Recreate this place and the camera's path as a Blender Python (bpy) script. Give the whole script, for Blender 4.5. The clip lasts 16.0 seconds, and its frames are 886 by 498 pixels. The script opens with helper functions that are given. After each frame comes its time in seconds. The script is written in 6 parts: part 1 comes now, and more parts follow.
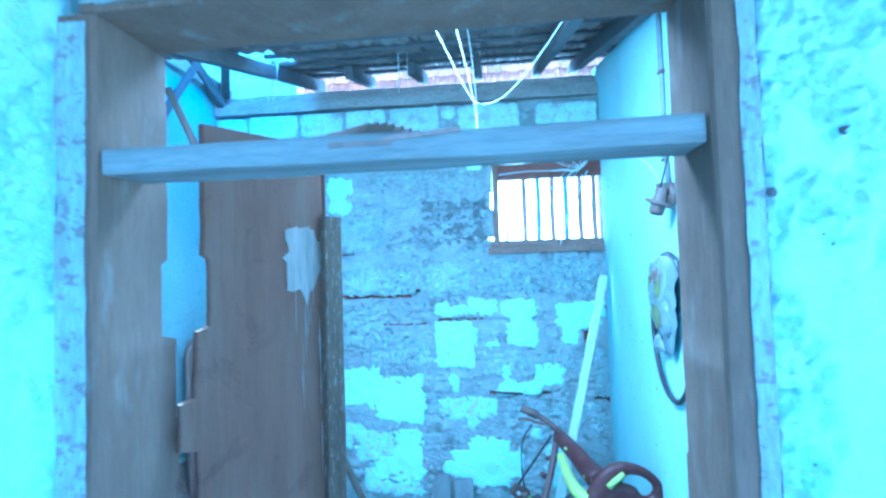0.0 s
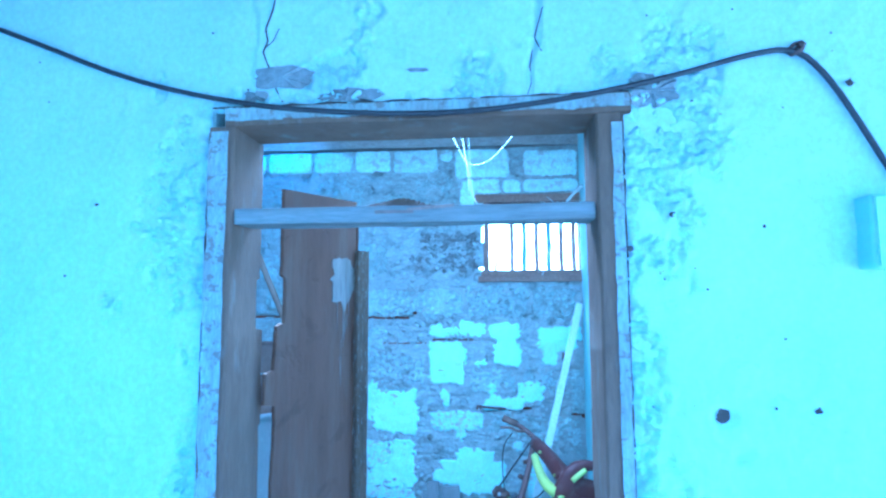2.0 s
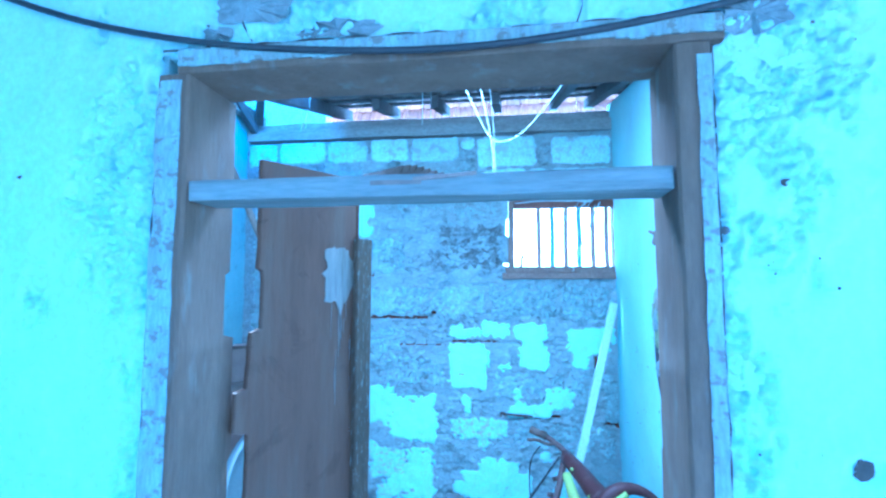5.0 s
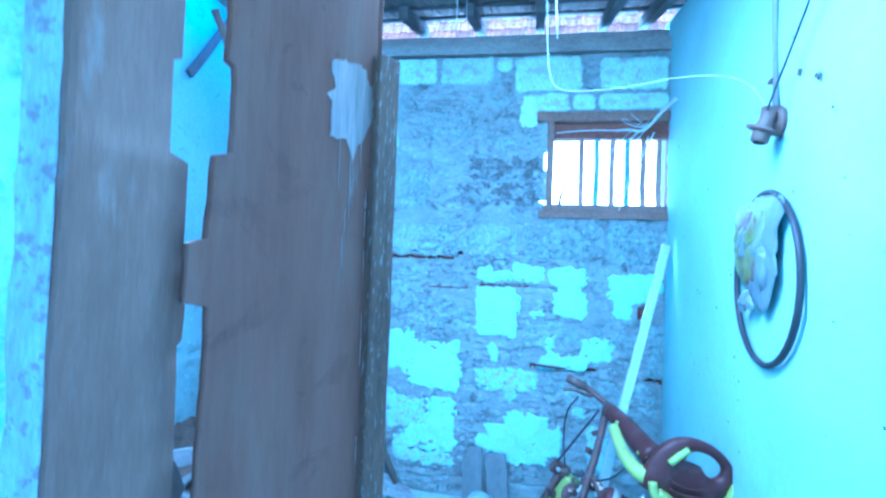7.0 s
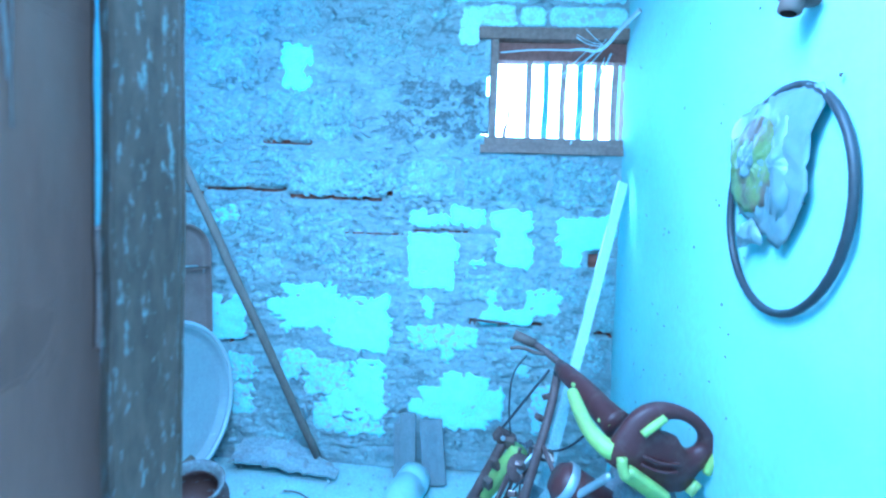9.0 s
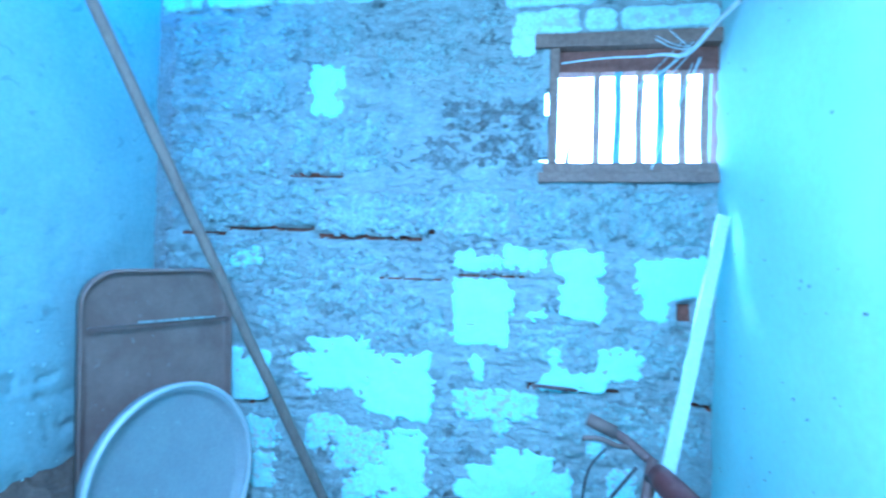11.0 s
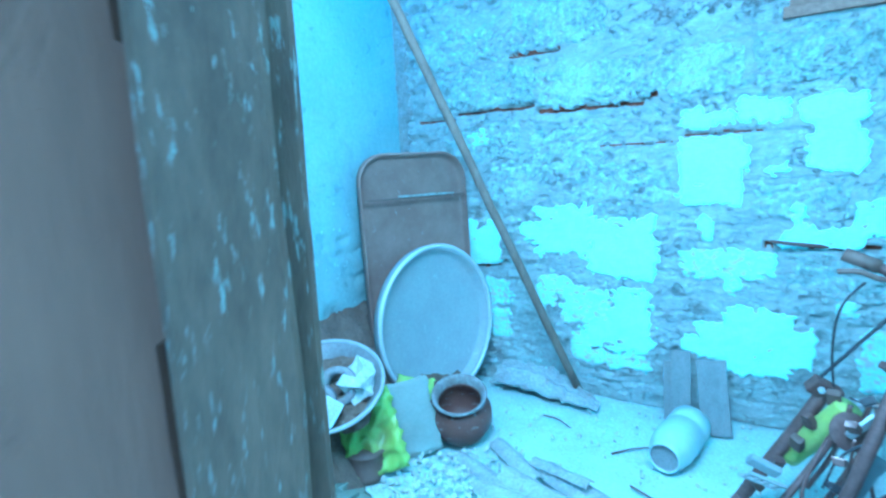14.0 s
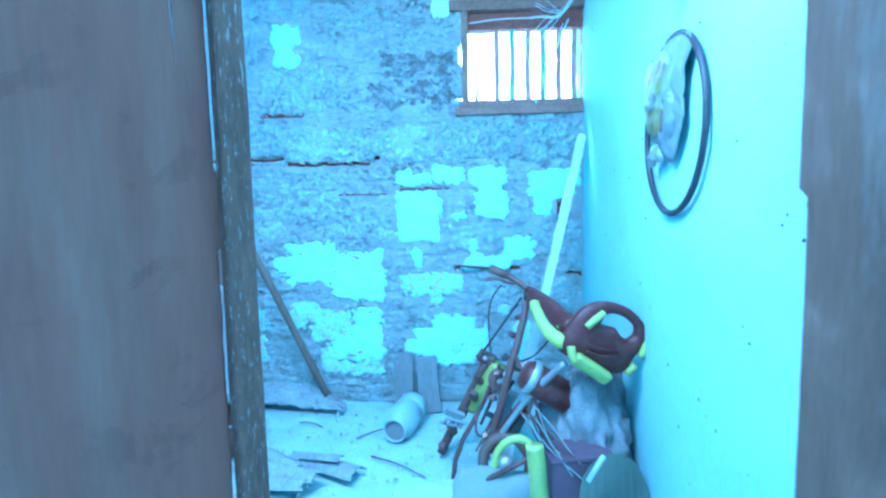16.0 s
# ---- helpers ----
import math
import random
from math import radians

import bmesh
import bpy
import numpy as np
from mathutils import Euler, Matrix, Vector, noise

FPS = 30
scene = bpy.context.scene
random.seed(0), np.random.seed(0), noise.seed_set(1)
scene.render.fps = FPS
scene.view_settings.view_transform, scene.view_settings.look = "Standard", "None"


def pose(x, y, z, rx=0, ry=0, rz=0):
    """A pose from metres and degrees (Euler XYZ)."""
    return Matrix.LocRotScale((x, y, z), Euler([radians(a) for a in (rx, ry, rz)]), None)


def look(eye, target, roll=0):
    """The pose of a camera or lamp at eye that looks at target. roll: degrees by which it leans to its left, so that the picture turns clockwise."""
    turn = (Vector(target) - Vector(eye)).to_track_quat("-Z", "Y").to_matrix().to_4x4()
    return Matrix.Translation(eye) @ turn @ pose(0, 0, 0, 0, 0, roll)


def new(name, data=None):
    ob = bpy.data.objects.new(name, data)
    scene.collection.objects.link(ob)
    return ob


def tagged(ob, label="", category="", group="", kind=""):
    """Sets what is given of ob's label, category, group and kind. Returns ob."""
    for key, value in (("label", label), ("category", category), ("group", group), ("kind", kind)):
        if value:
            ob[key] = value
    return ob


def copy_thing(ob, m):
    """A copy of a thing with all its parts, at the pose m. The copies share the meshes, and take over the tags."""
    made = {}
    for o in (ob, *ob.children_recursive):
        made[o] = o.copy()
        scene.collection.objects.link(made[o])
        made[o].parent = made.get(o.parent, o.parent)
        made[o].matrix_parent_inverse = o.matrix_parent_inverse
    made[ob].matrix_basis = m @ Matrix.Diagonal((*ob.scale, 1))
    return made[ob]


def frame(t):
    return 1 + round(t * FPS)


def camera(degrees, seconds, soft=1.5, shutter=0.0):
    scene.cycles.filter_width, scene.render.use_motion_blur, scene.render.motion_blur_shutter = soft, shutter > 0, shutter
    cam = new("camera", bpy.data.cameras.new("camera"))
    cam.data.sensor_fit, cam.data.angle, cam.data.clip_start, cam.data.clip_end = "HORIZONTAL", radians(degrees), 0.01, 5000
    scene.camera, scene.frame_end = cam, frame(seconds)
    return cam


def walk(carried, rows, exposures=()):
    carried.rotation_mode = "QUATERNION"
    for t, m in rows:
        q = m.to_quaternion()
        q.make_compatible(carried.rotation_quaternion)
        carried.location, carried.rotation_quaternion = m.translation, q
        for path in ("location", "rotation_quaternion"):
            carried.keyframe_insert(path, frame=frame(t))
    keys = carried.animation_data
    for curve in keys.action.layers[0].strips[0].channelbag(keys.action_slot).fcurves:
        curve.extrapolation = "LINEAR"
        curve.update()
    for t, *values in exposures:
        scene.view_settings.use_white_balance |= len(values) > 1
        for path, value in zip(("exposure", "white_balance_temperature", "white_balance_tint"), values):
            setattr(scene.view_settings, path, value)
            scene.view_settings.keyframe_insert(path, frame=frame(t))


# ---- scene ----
cam = camera(81.6, 16.0, 2.4, 0.4)
PATH = [
    (0, (0.574, -0.688, 1.89), (0.361, 1.299, 1.974), -1.8),
    (0.5, (0.605, -0.853, 1.909), (0.329, 1.122, 2.059), -1.8),
    (1, (0.597, -1.0, 1.891), (0.372, 0.982, 2.042), -1.2),
    (1.5, (0.61, -1.103, 1.881), (0.413, 0.882, 2.024), -0.8),
    (2, (0.614, -1.161, 1.869), (0.425, 0.821, 2.059), -0.2),
    (2.5, (0.61, -1.182, 1.863), (0.399, 0.797, 2.06), -0.0),
    (3, (0.601, -1.144, 1.861), (0.375, 0.834, 2.049), -0.1),
    (3.5, (0.594, -1.079, 1.868), (0.37, 0.899, 2.061), -0.3),
    (3.7, (0.593, -1.055, 1.87), (0.368, 0.923, 2.065), -0.4),
    (5.8, (0.586, -0.684, 1.874), (0.222, 1.277, 2.034), 1.1),
    (6, (0.576, -0.638, 1.851), (0.191, 1.319, 2.004), 1.3),
    (6.5, (0.537, -0.551, 1.767), (0.178, 1.413, 1.885), 1.9),
    (7, (0.477, -0.464, 1.66), (0.127, 1.505, 1.714), 2.1),
    (7.5, (0.426, -0.345, 1.58), (0.142, 1.634, 1.517), 2.3),
    (8, (0.419, -0.233, 1.533), (0.257, 1.759, 1.445), 1.2),
    (8.2, (0.427, -0.179, 1.533), (0.31, 1.814, 1.424), 1.2),
    (10.3, (0.459, 0.414, 1.64), (0.359, 2.41, 1.578), 2.5),
    (10.5, (0.508, 0.469, 1.636), (0.363, 2.463, 1.587), 1.7),
    (11, (0.447, 0.556, 1.633), (0.128, 2.531, 1.645), 1.5),
    (11.5, (0.261, 0.582, 1.56), (-0.366, 2.482, 1.565), 3.2),
    (12, (0.176, 0.597, 1.584), (-0.658, 2.415, 1.593), 0.2),
    (12.5, (0.203, 0.545, 1.501), (-0.65, 2.353, 1.458), -1.3),
    (13, (0.293, 0.488, 1.499), (-0.571, 2.284, 1.333), -3.8),
    (13.5, (0.299, 0.387, 1.442), (-0.758, 2.067, 1.193), -4.0),
    (14, (0.386, 0.273, 1.423), (-0.626, 1.968, 1.103), -3.0),
    (14.5, (0.453, 0.121, 1.388), (-0.402, 1.909, 1.123), -0.8),
    (15, (0.52, -0.032, 1.437), (0.11, 1.917, 1.25), -0.7),
    (15.5, (0.537, -0.204, 1.429), (0.35, 1.783, 1.288), -0.6),
    (16, (0.543, -0.339, 1.421), (0.459, 1.651, 1.239), -1.3),
]
walk(cam, [(t, look(eye, target, roll)) for t, eye, target, roll in PATH], [(0, 3.44, 3180, -11), (0.8, 3.24, 3180, -6), (3, 3.15, 3180, -3), (5.5, 3.32, 3120, -6), (7, 3.4, 3120, -5), (8, 3.5, 3120, -9), (10.5, 3.5, 3150, -11), (11.5, 3.38, 3280, -7), (12.5, 3.35, 3270, -9), (13.05, 3.28, 3270, -6), (13.5, 3.80, 3220, -18), (14, 3.83, 3150, -21), (14.5, 3.70, 3110, -21), (15, 3.58, 3120, -15), (16, 3.55, 3120, -11)])

# ---- world, sun, exposure ----
world = bpy.data.worlds.new("sky")
scene.world = world
world.use_nodes = True
wn = world.node_tree.nodes
sky = wn.new("ShaderNodeTexSky")
sky.sky_type = "NISHITA"
sky.sun_disc = False
sky.dust_density, sky.ozone_density = 1.6, 1.0
sky.sun_elevation, sky.sun_rotation = radians(60), radians(0)
world.node_tree.links.new(sky.outputs[0], wn["Background"].inputs[0])
wn["Background"].inputs[1].default_value = 0.15
sun_data = bpy.data.lights.new("sun", "SUN")
sun_data.energy, sun_data.angle, sun_data.color = 3.2, radians(0.6), (1.0, 0.93, 0.85)
sun = new("sun", sun_data)
sun.matrix_world = look((0.0, 9.0, 12.4), (0.0, 3.0, 2.0))

# added area lamp under the unseen front of the roof, brightening the room
fill_data = bpy.data.lights.new("added_fill_light", "AREA")
fill_data.shape, fill_data.size, fill_data.size_y, fill_data.energy, fill_data.color = "RECTANGLE", 1.2, 0.65, 9.5, (1.0, 0.80, 0.66)
fill_lamp = new("added_fill_light", fill_data)
fill_lamp.matrix_world = look((0.08, 0.66, 2.72), (-0.05, 2.15, 0.0))

# ---- materials ----


def mat(name, base, rough=0.8, metal=0.0, dark=None, scale=6.0, fine=60.0, bump=0.3, spec=0.5, stretch=(1, 1, 1), mix=0.5, vary=0.0, depth=0.004, grain=1.0, lo=0.38, hi=0.68, pits=0.0, pit_mix=0.6, pit_lo=0.56, streak=None):
    """A surface with large stains, fine grain and relief; dark: the stains' colour; streak: (colour, scale, stretch, lo, hi, amount) of a second, sharper layer."""
    m = bpy.data.materials.new(name)
    m.use_nodes = True
    nt = m.node_tree
    nd, ln = nt.nodes, nt.links.new
    b = nd["Principled BSDF"]
    co = nd.new("ShaderNodeTexCoord")
    mp = nd.new("ShaderNodeMapping")
    mp.inputs["Scale"].default_value = stretch
    geo = nd.new("ShaderNodeNewGeometry")
    ln(geo.outputs["Position"], mp.inputs[0])
    n1 = nd.new("ShaderNodeTexNoise")
    n1.inputs["Scale"].default_value, n1.inputs["Detail"].default_value, n1.inputs["Roughness"].default_value = scale, 6, 0.62
    n2 = nd.new("ShaderNodeTexNoise")
    n2.inputs["Scale"].default_value, n2.inputs["Detail"].default_value, n2.inputs["Roughness"].default_value = fine, 5, 0.7
    ln(mp.outputs[0], n1.inputs["Vector"])
    ln(mp.outputs[0], n2.inputs["Vector"])
    r1 = nd.new("ShaderNodeMapRange")
    r1.inputs["From Min"].default_value, r1.inputs["From Max"].default_value = lo, hi
    ln(n1.outputs["Fac"], r1.inputs["Value"])
    m1 = nd.new("ShaderNodeMath")
    m1.operation = "MULTIPLY"
    m1.inputs[1].default_value = mix
    ln(r1.outputs[0], m1.inputs[0])
    c1 = nd.new("ShaderNodeMixRGB")
    c1.inputs[1].default_value = (*base, 1)
    c1.inputs[2].default_value = (*(dark or [c * 0.6 for c in base]), 1)
    ln(m1.outputs[0], c1.inputs[0])
    r2 = nd.new("ShaderNodeMapRange")
    r2.inputs["From Min"].default_value, r2.inputs["From Max"].default_value = 0.3, 0.7
    r2.inputs["To Min"].default_value, r2.inputs["To Max"].default_value = 1 - 0.28 * grain, 1 + 0.18 * grain
    ln(n2.outputs["Fac"], r2.inputs["Value"])
    c2 = nd.new("ShaderNodeMixRGB")
    c2.blend_type = "MULTIPLY"
    c2.inputs[0].default_value = 1
    ln(c1.outputs[0], c2.inputs[1])
    ln(r2.outputs[0], c2.inputs[2])
    last = c2
    if pits:
        # sharp-edged hollows, gathered in patches, darkened in colour to stand for their shade
        n3 = nd.new("ShaderNodeTexNoise")
        n3.inputs["Scale"].default_value, n3.inputs["Detail"].default_value, n3.inputs["Roughness"].default_value, n3.inputs["Distortion"].default_value = pits, 7, 0.62, 1.1
        mp2 = nd.new("ShaderNodeMapping")
        mp2.inputs["Scale"].default_value = (1, 1, 1.25)
        ln(geo.outputs["Position"], mp2.inputs[0])
        ln(mp2.outputs[0], n3.inputs["Vector"])
        n4 = nd.new("ShaderNodeTexNoise")
        n4.inputs["Scale"].default_value, n4.inputs["Detail"].default_value = 3.1, 4
        ln(mp2.outputs[0], n4.inputs["Vector"])
        r4, r5 = nd.new("ShaderNodeMapRange"), nd.new("ShaderNodeMapRange")
        r4.inputs["From Min"].default_value, r4.inputs["From Max"].default_value = pit_lo, pit_lo + 0.045
        r5.inputs["From Min"].default_value, r5.inputs["From Max"].default_value = 0.42, 0.54
        ln(n3.outputs["Fac"], r4.inputs["Value"])
        ln(n4.outputs["Fac"], r5.inputs["Value"])
        pm = nd.new("ShaderNodeMath")
        pm.operation = "MULTIPLY"
        ln(r4.outputs[0], pm.inputs[0])
        ln(r5.outputs[0], pm.inputs[1])
        pf = nd.new("ShaderNodeMath")
        pf.operation = "MULTIPLY"
        pf.inputs[1].default_value = pit_mix
        ln(pm.outputs[0], pf.inputs[0])
        c4 = nd.new("ShaderNodeMixRGB")
        c4.inputs[2].default_value = (*[c * 0.32 for c in base], 1)
        ln(pf.outputs[0], c4.inputs[0])
        ln(c2.outputs[0], c4.inputs[1])
        last = c4
    if streak:
        colour, s_scale, s_stretch, s_lo, s_hi, amount = streak
        mp3 = nd.new("ShaderNodeMapping")
        mp3.inputs["Scale"].default_value = s_stretch
        ln(geo.outputs["Position"], mp3.inputs[0])
        n5 = nd.new("ShaderNodeTexNoise")
        n5.inputs["Scale"].default_value, n5.inputs["Detail"].default_value, n5.inputs["Roughness"].default_value = s_scale, 6, 0.66
        ln(mp3.outputs[0], n5.inputs["Vector"])
        r6 = nd.new("ShaderNodeMapRange")
        r6.inputs["From Min"].default_value, r6.inputs["From Max"].default_value, r6.inputs["To Max"].default_value = s_lo, s_hi, amount
        ln(n5.outputs["Fac"], r6.inputs["Value"])
        c5 = nd.new("ShaderNodeMixRGB")
        c5.inputs[2].default_value = (*colour, 1)
        ln(r6.outputs[0], c5.inputs[0])
        ln(last.outputs[0], c5.inputs[1])
        last = c5
    if vary:
        oi = nd.new("ShaderNodeObjectInfo")
        r3 = nd.new("ShaderNodeMapRange")
        r3.inputs["To Min"].default_value, r3.inputs["To Max"].default_value = 1 - vary, 1 + vary
        ln(oi.outputs["Random"], r3.inputs["Value"])
        c3 = nd.new("ShaderNodeMixRGB")
        c3.blend_type = "MULTIPLY"
        c3.inputs[0].default_value = 1
        ln(last.outputs[0], c3.inputs[1])
        ln(r3.outputs[0], c3.inputs[2])
        last = c3
    ln(last.outputs[0], b.inputs["Base Color"])
    b.inputs["Roughness"].default_value, b.inputs["Metallic"].default_value = rough, metal
    b.inputs["Specular IOR Level"].default_value = spec
    if bump:
        add = nd.new("ShaderNodeMath")
        add.operation = "ADD"
        ln(n1.outputs["Fac"], add.inputs[0])
        ln(n2.outputs["Fac"], add.inputs[1])
        if pits:
            # the smooth smears between the pitted patches
            fl = nd.new("ShaderNodeMath")
            fl.operation = "MULTIPLY_ADD"
            ln(pm.outputs[0], fl.inputs[0])
            fl.inputs[1].default_value = -1.2
            ln(add.outputs[0], fl.inputs[2])
            add = fl
        bp = nd.new("ShaderNodeBump")
        bp.inputs["Strength"].default_value, bp.inputs["Distance"].default_value = bump, depth
        ln(add.outputs[0], bp.inputs["Height"])
        ln(bp.outputs[0], b.inputs["Normal"])
    return m


M_PAINT = mat("turquoise_limewash", (0.545, 0.66, 0.66), 0.85, dark=(0.45, 0.555, 0.57), scale=1.6, fine=70, bump=0.5, mix=0.6, spec=0.2, grain=0.5, depth=0.003)
M_CHIP = mat("chipped_plaster", (0.545, 0.68, 0.68), 0.95, dark=(0.45, 0.57, 0.58), scale=30, fine=120, mix=0.6, bump=0.6, depth=0.006, spec=0.15, grain=0.8)
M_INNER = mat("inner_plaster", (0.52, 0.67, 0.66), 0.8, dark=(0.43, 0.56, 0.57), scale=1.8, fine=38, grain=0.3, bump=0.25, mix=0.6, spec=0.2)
# inner plaster darkened to offset excess light on the left wall; flaked spots too
M_LEFT = mat("darkened_left_plaster", (0.375, 0.475, 0.485), 0.85, dark=(0.31, 0.40, 0.42), scale=2.4, fine=34, grain=0.4, bump=0.4, mix=0.7, spec=0.15, pits=9, pit_mix=0.32, pit_lo=0.60)
M_MORTAR = mat("mud_mortar", (0.445, 0.495, 0.49), 0.95, dark=(0.31, 0.34, 0.34), scale=6, fine=34, bump=1.0, depth=0.022, spec=0.15, stretch=(1, 1, 1.5), mix=0.7, grain=0.5, pits=15, pit_mix=0.22, pit_lo=0.57, streak=((0.56, 0.655, 0.645), 18, (1, 1, 1.7), 0.56, 0.62, 0.55))
M_RED = mat("raw_red_laterite", (0.18, 0.085, 0.055), 0.95, dark=(0.10, 0.045, 0.03), scale=12, fine=50, bump=0.6)
M_LATERITE = mat("laterite", (0.53, 0.62, 0.61), 0.95, dark=(0.37, 0.42, 0.42), scale=11, fine=60, bump=1.0, depth=0.020, vary=0.08, spec=0.15, mix=0.6, grain=0.8, pits=30, pit_mix=0.3, pit_lo=0.55, streak=((0.64, 0.78, 0.76), 34, (1, 1, 1), 0.56, 0.61, 0.7))
M_POCKED = mat("dark_pocked_laterite", (0.41, 0.44, 0.44), 0.95, dark=(0.26, 0.275, 0.275), scale=30, fine=80, bump=1.0, depth=0.02, spec=0.15, mix=0.9, grain=0.8, pits=48, pit_mix=0.35, pit_lo=0.50)
M_LIME = mat("bare_white_block", (0.63, 0.85, 0.835), 0.92, dark=(0.54, 0.72, 0.71), scale=10, fine=60, bump=0.6, depth=0.008, vary=0.05, mix=0.5, spec=0.15, grain=0.5, pits=18, pit_mix=0.45, pit_lo=0.66)
M_SCRATCHED = mat("half_covered_white_block", (0.63, 0.84, 0.82), 0.92, dark=(0.49, 0.62, 0.61), scale=14, fine=60, bump=0.9, depth=0.012, mix=0.7, spec=0.15, grain=0.7, streak=((0.46, 0.47, 0.47), 26, (1, 1, 1.4), 0.53, 0.60, 0.9))
M_PALE = mat("pale_block", (0.68, 0.83, 0.81), 0.95, dark=(0.52, 0.62, 0.61), scale=9, fine=60, bump=0.8, depth=0.01, vary=0.10, spec=0.15, streak=((0.45, 0.50, 0.50), 9, (1, 1, 1), 0.56, 0.60, 0.8))
M_BARWOOD = mat("bleached_bar_timber", (0.27, 0.28, 0.27), 0.75, dark=(0.15, 0.14, 0.13), scale=5, fine=40, stretch=(0.5, 5, 5), bump=0.5, mix=0.9, spec=0.2)
M_WIN = mat("old_window_timber", (0.24, 0.18, 0.14), 0.8, dark=(0.15, 0.11, 0.085), scale=6, fine=40, bump=0.4, spec=0.2)
M_WINRED = mat("red_brown_window_timber", (0.21, 0.115, 0.085), 0.8, dark=(0.13, 0.07, 0.055), scale=6, fine=40, bump=0.4, spec=0.2)
M_WINBLUE = mat("faded_blue_bar_paint", (0.29, 0.40, 0.45), 0.7, dark=(0.17, 0.21, 0.24), scale=9, fine=40, bump=0.3, spec=0.2)
# bar colour made lighter and warmer to stand for window glare
M_BARS = mat("glare_tinted_timber", (0.36, 0.25, 0.19), 0.8, dark=(0.24, 0.17, 0.13), scale=7, fine=40, bump=0.3, spec=0.2)
M_FRAME = mat("weathered_frame_timber", (0.155, 0.115, 0.080), 0.8, dark=(0.10, 0.073, 0.05), scale=4, fine=40, stretch=(3, 3, 0.6), bump=0.5, mix=0.8, spec=0.25, grain=0.5, streak=((0.24, 0.24, 0.22), 9, (2.0, 2.0, 0.5), 0.56, 0.72, 0.5))
M_FRAMEPAINT = mat("flaking_frame_paint", (0.36, 0.42, 0.41), 0.8, dark=(0.24, 0.25, 0.235), scale=10, fine=60, stretch=(2, 2, 0.6), bump=0.6, mix=0.9, streak=((0.15, 0.125, 0.105), 34, (1.2, 1.2, 1.6), 0.54, 0.60, 0.7))
M_DOOR = mat("sooty_door_timber", (0.126, 0.079, 0.052), 0.8, dark=(0.088, 0.055, 0.036), scale=2.2, fine=26, stretch=(3.5, 3.5, 0.5), bump=0.25, mix=0.8, spec=0.12, grain=0.35, streak=((0.17, 0.145, 0.105), 5.0, (2.6, 2.6, 0.32), 0.50, 0.78, 0.5), pits=7, pit_mix=0.25)
M_STILE = mat("worn_painted_stile", (0.100, 0.074, 0.048), 0.7, dark=(0.066, 0.049, 0.032), scale=8, fine=60, stretch=(2, 2, 0.5), bump=0.4, mix=0.7, spec=0.2, streak=((0.26, 0.28, 0.25), 80, (2.6, 2.6, 0.6), 0.57, 0.66, 0.7))
M_PLATE = mat("dusty_wall_plate", (0.38, 0.37, 0.34), 0.85, dark=(0.16, 0.15, 0.14), scale=5, fine=30, bump=0.5, stretch=(1, 3, 3), spec=0.2)
M_BEAM = mat("old_roof_timber", (0.11, 0.105, 0.10), 0.8, dark=(0.05, 0.05, 0.05), scale=5, fine=30, bump=0.5, stretch=(1, 3, 3))
M_TILE = mat("clay_roof_tile", (0.30, 0.115, 0.055), 0.85, dark=(0.20, 0.075, 0.04), scale=5, fine=40, bump=0.5, vary=0.3)
M_SOOT = mat("sooty_clay_tile", (0.25, 0.20, 0.17), 0.85, dark=(0.14, 0.11, 0.095), scale=5, fine=40, bump=0.5, vary=0.3)
M_FLOOR = mat("dusty_earth_floor", (0.60, 0.70, 0.67), 0.95, dark=(0.43, 0.50, 0.48), scale=5, fine=80, bump=0.8, depth=0.01, spec=0.15)
M_EARTH = mat("bare_earth", (0.40, 0.36, 0.30), 0.95, dark=(0.28, 0.25, 0.2), scale=3, fine=50, bump=0.8, depth=0.015)

# ---- builders ----


def part(name, bm, material, parent=None, label="", smooth=False):
    """Links a bmesh as one mesh object."""
    me = bpy.data.meshes.new(name)
    bm.normal_update()
    bm.to_mesh(me)
    bm.free()
    for m in material if isinstance(material, (list, tuple)) else [material]:
        me.materials.append(m)
    if smooth:
        for p in me.polygons:
            p.use_smooth = True
    ob = new(name, me)
    if parent:
        ob.parent = parent
    if label:
        ob["label"] = label
    return ob


def thing(name, label, category, at=(0, 0, 0), turn=0, group="", kind=""):
    e = new(name)
    e.empty_display_size = 0.1
    e.matrix_basis = pose(*at, 0, 0, turn)
    return tagged(e, label, category, group, kind)


def box(x0, x1, y0, y1, z0, z1, bevel=0.0, cuts=0, rough=0.0, seed=0):
    """A box, bevelled, cut along its longest side and made uneven."""
    bm = bmesh.new()
    bmesh.ops.create_cube(bm, size=1)
    bmesh.ops.scale(bm, vec=(x1 - x0, y1 - y0, z1 - z0), verts=bm.verts)
    bmesh.ops.translate(bm, vec=((x0 + x1) / 2, (y0 + y1) / 2, (z0 + z1) / 2), verts=bm.verts)
    if bevel:
        bmesh.ops.bevel(bm, geom=bm.edges[:], offset=bevel, segments=2, affect="EDGES", profile=0.6)
    if cuts:
        size = (x1 - x0, y1 - y0, z1 - z0)
        ax = size.index(max(size))
        for k in range(1, cuts):
            co = [(x0 + x1) / 2, (y0 + y1) / 2, (z0 + z1) / 2]
            co[ax] = (x0, y0, z0)[ax] + size[ax] * k / cuts
            no = [0, 0, 0]
            no[ax] = 1
            bmesh.ops.bisect_plane(bm, geom=bm.verts[:] + bm.edges[:] + bm.faces[:], plane_co=co, plane_no=no)
    if rough:
        for v in bm.verts:
            v.co += noise.noise_vector(v.co * 7 + Vector((seed * 3.1, seed, 0))) * rough
    return bm


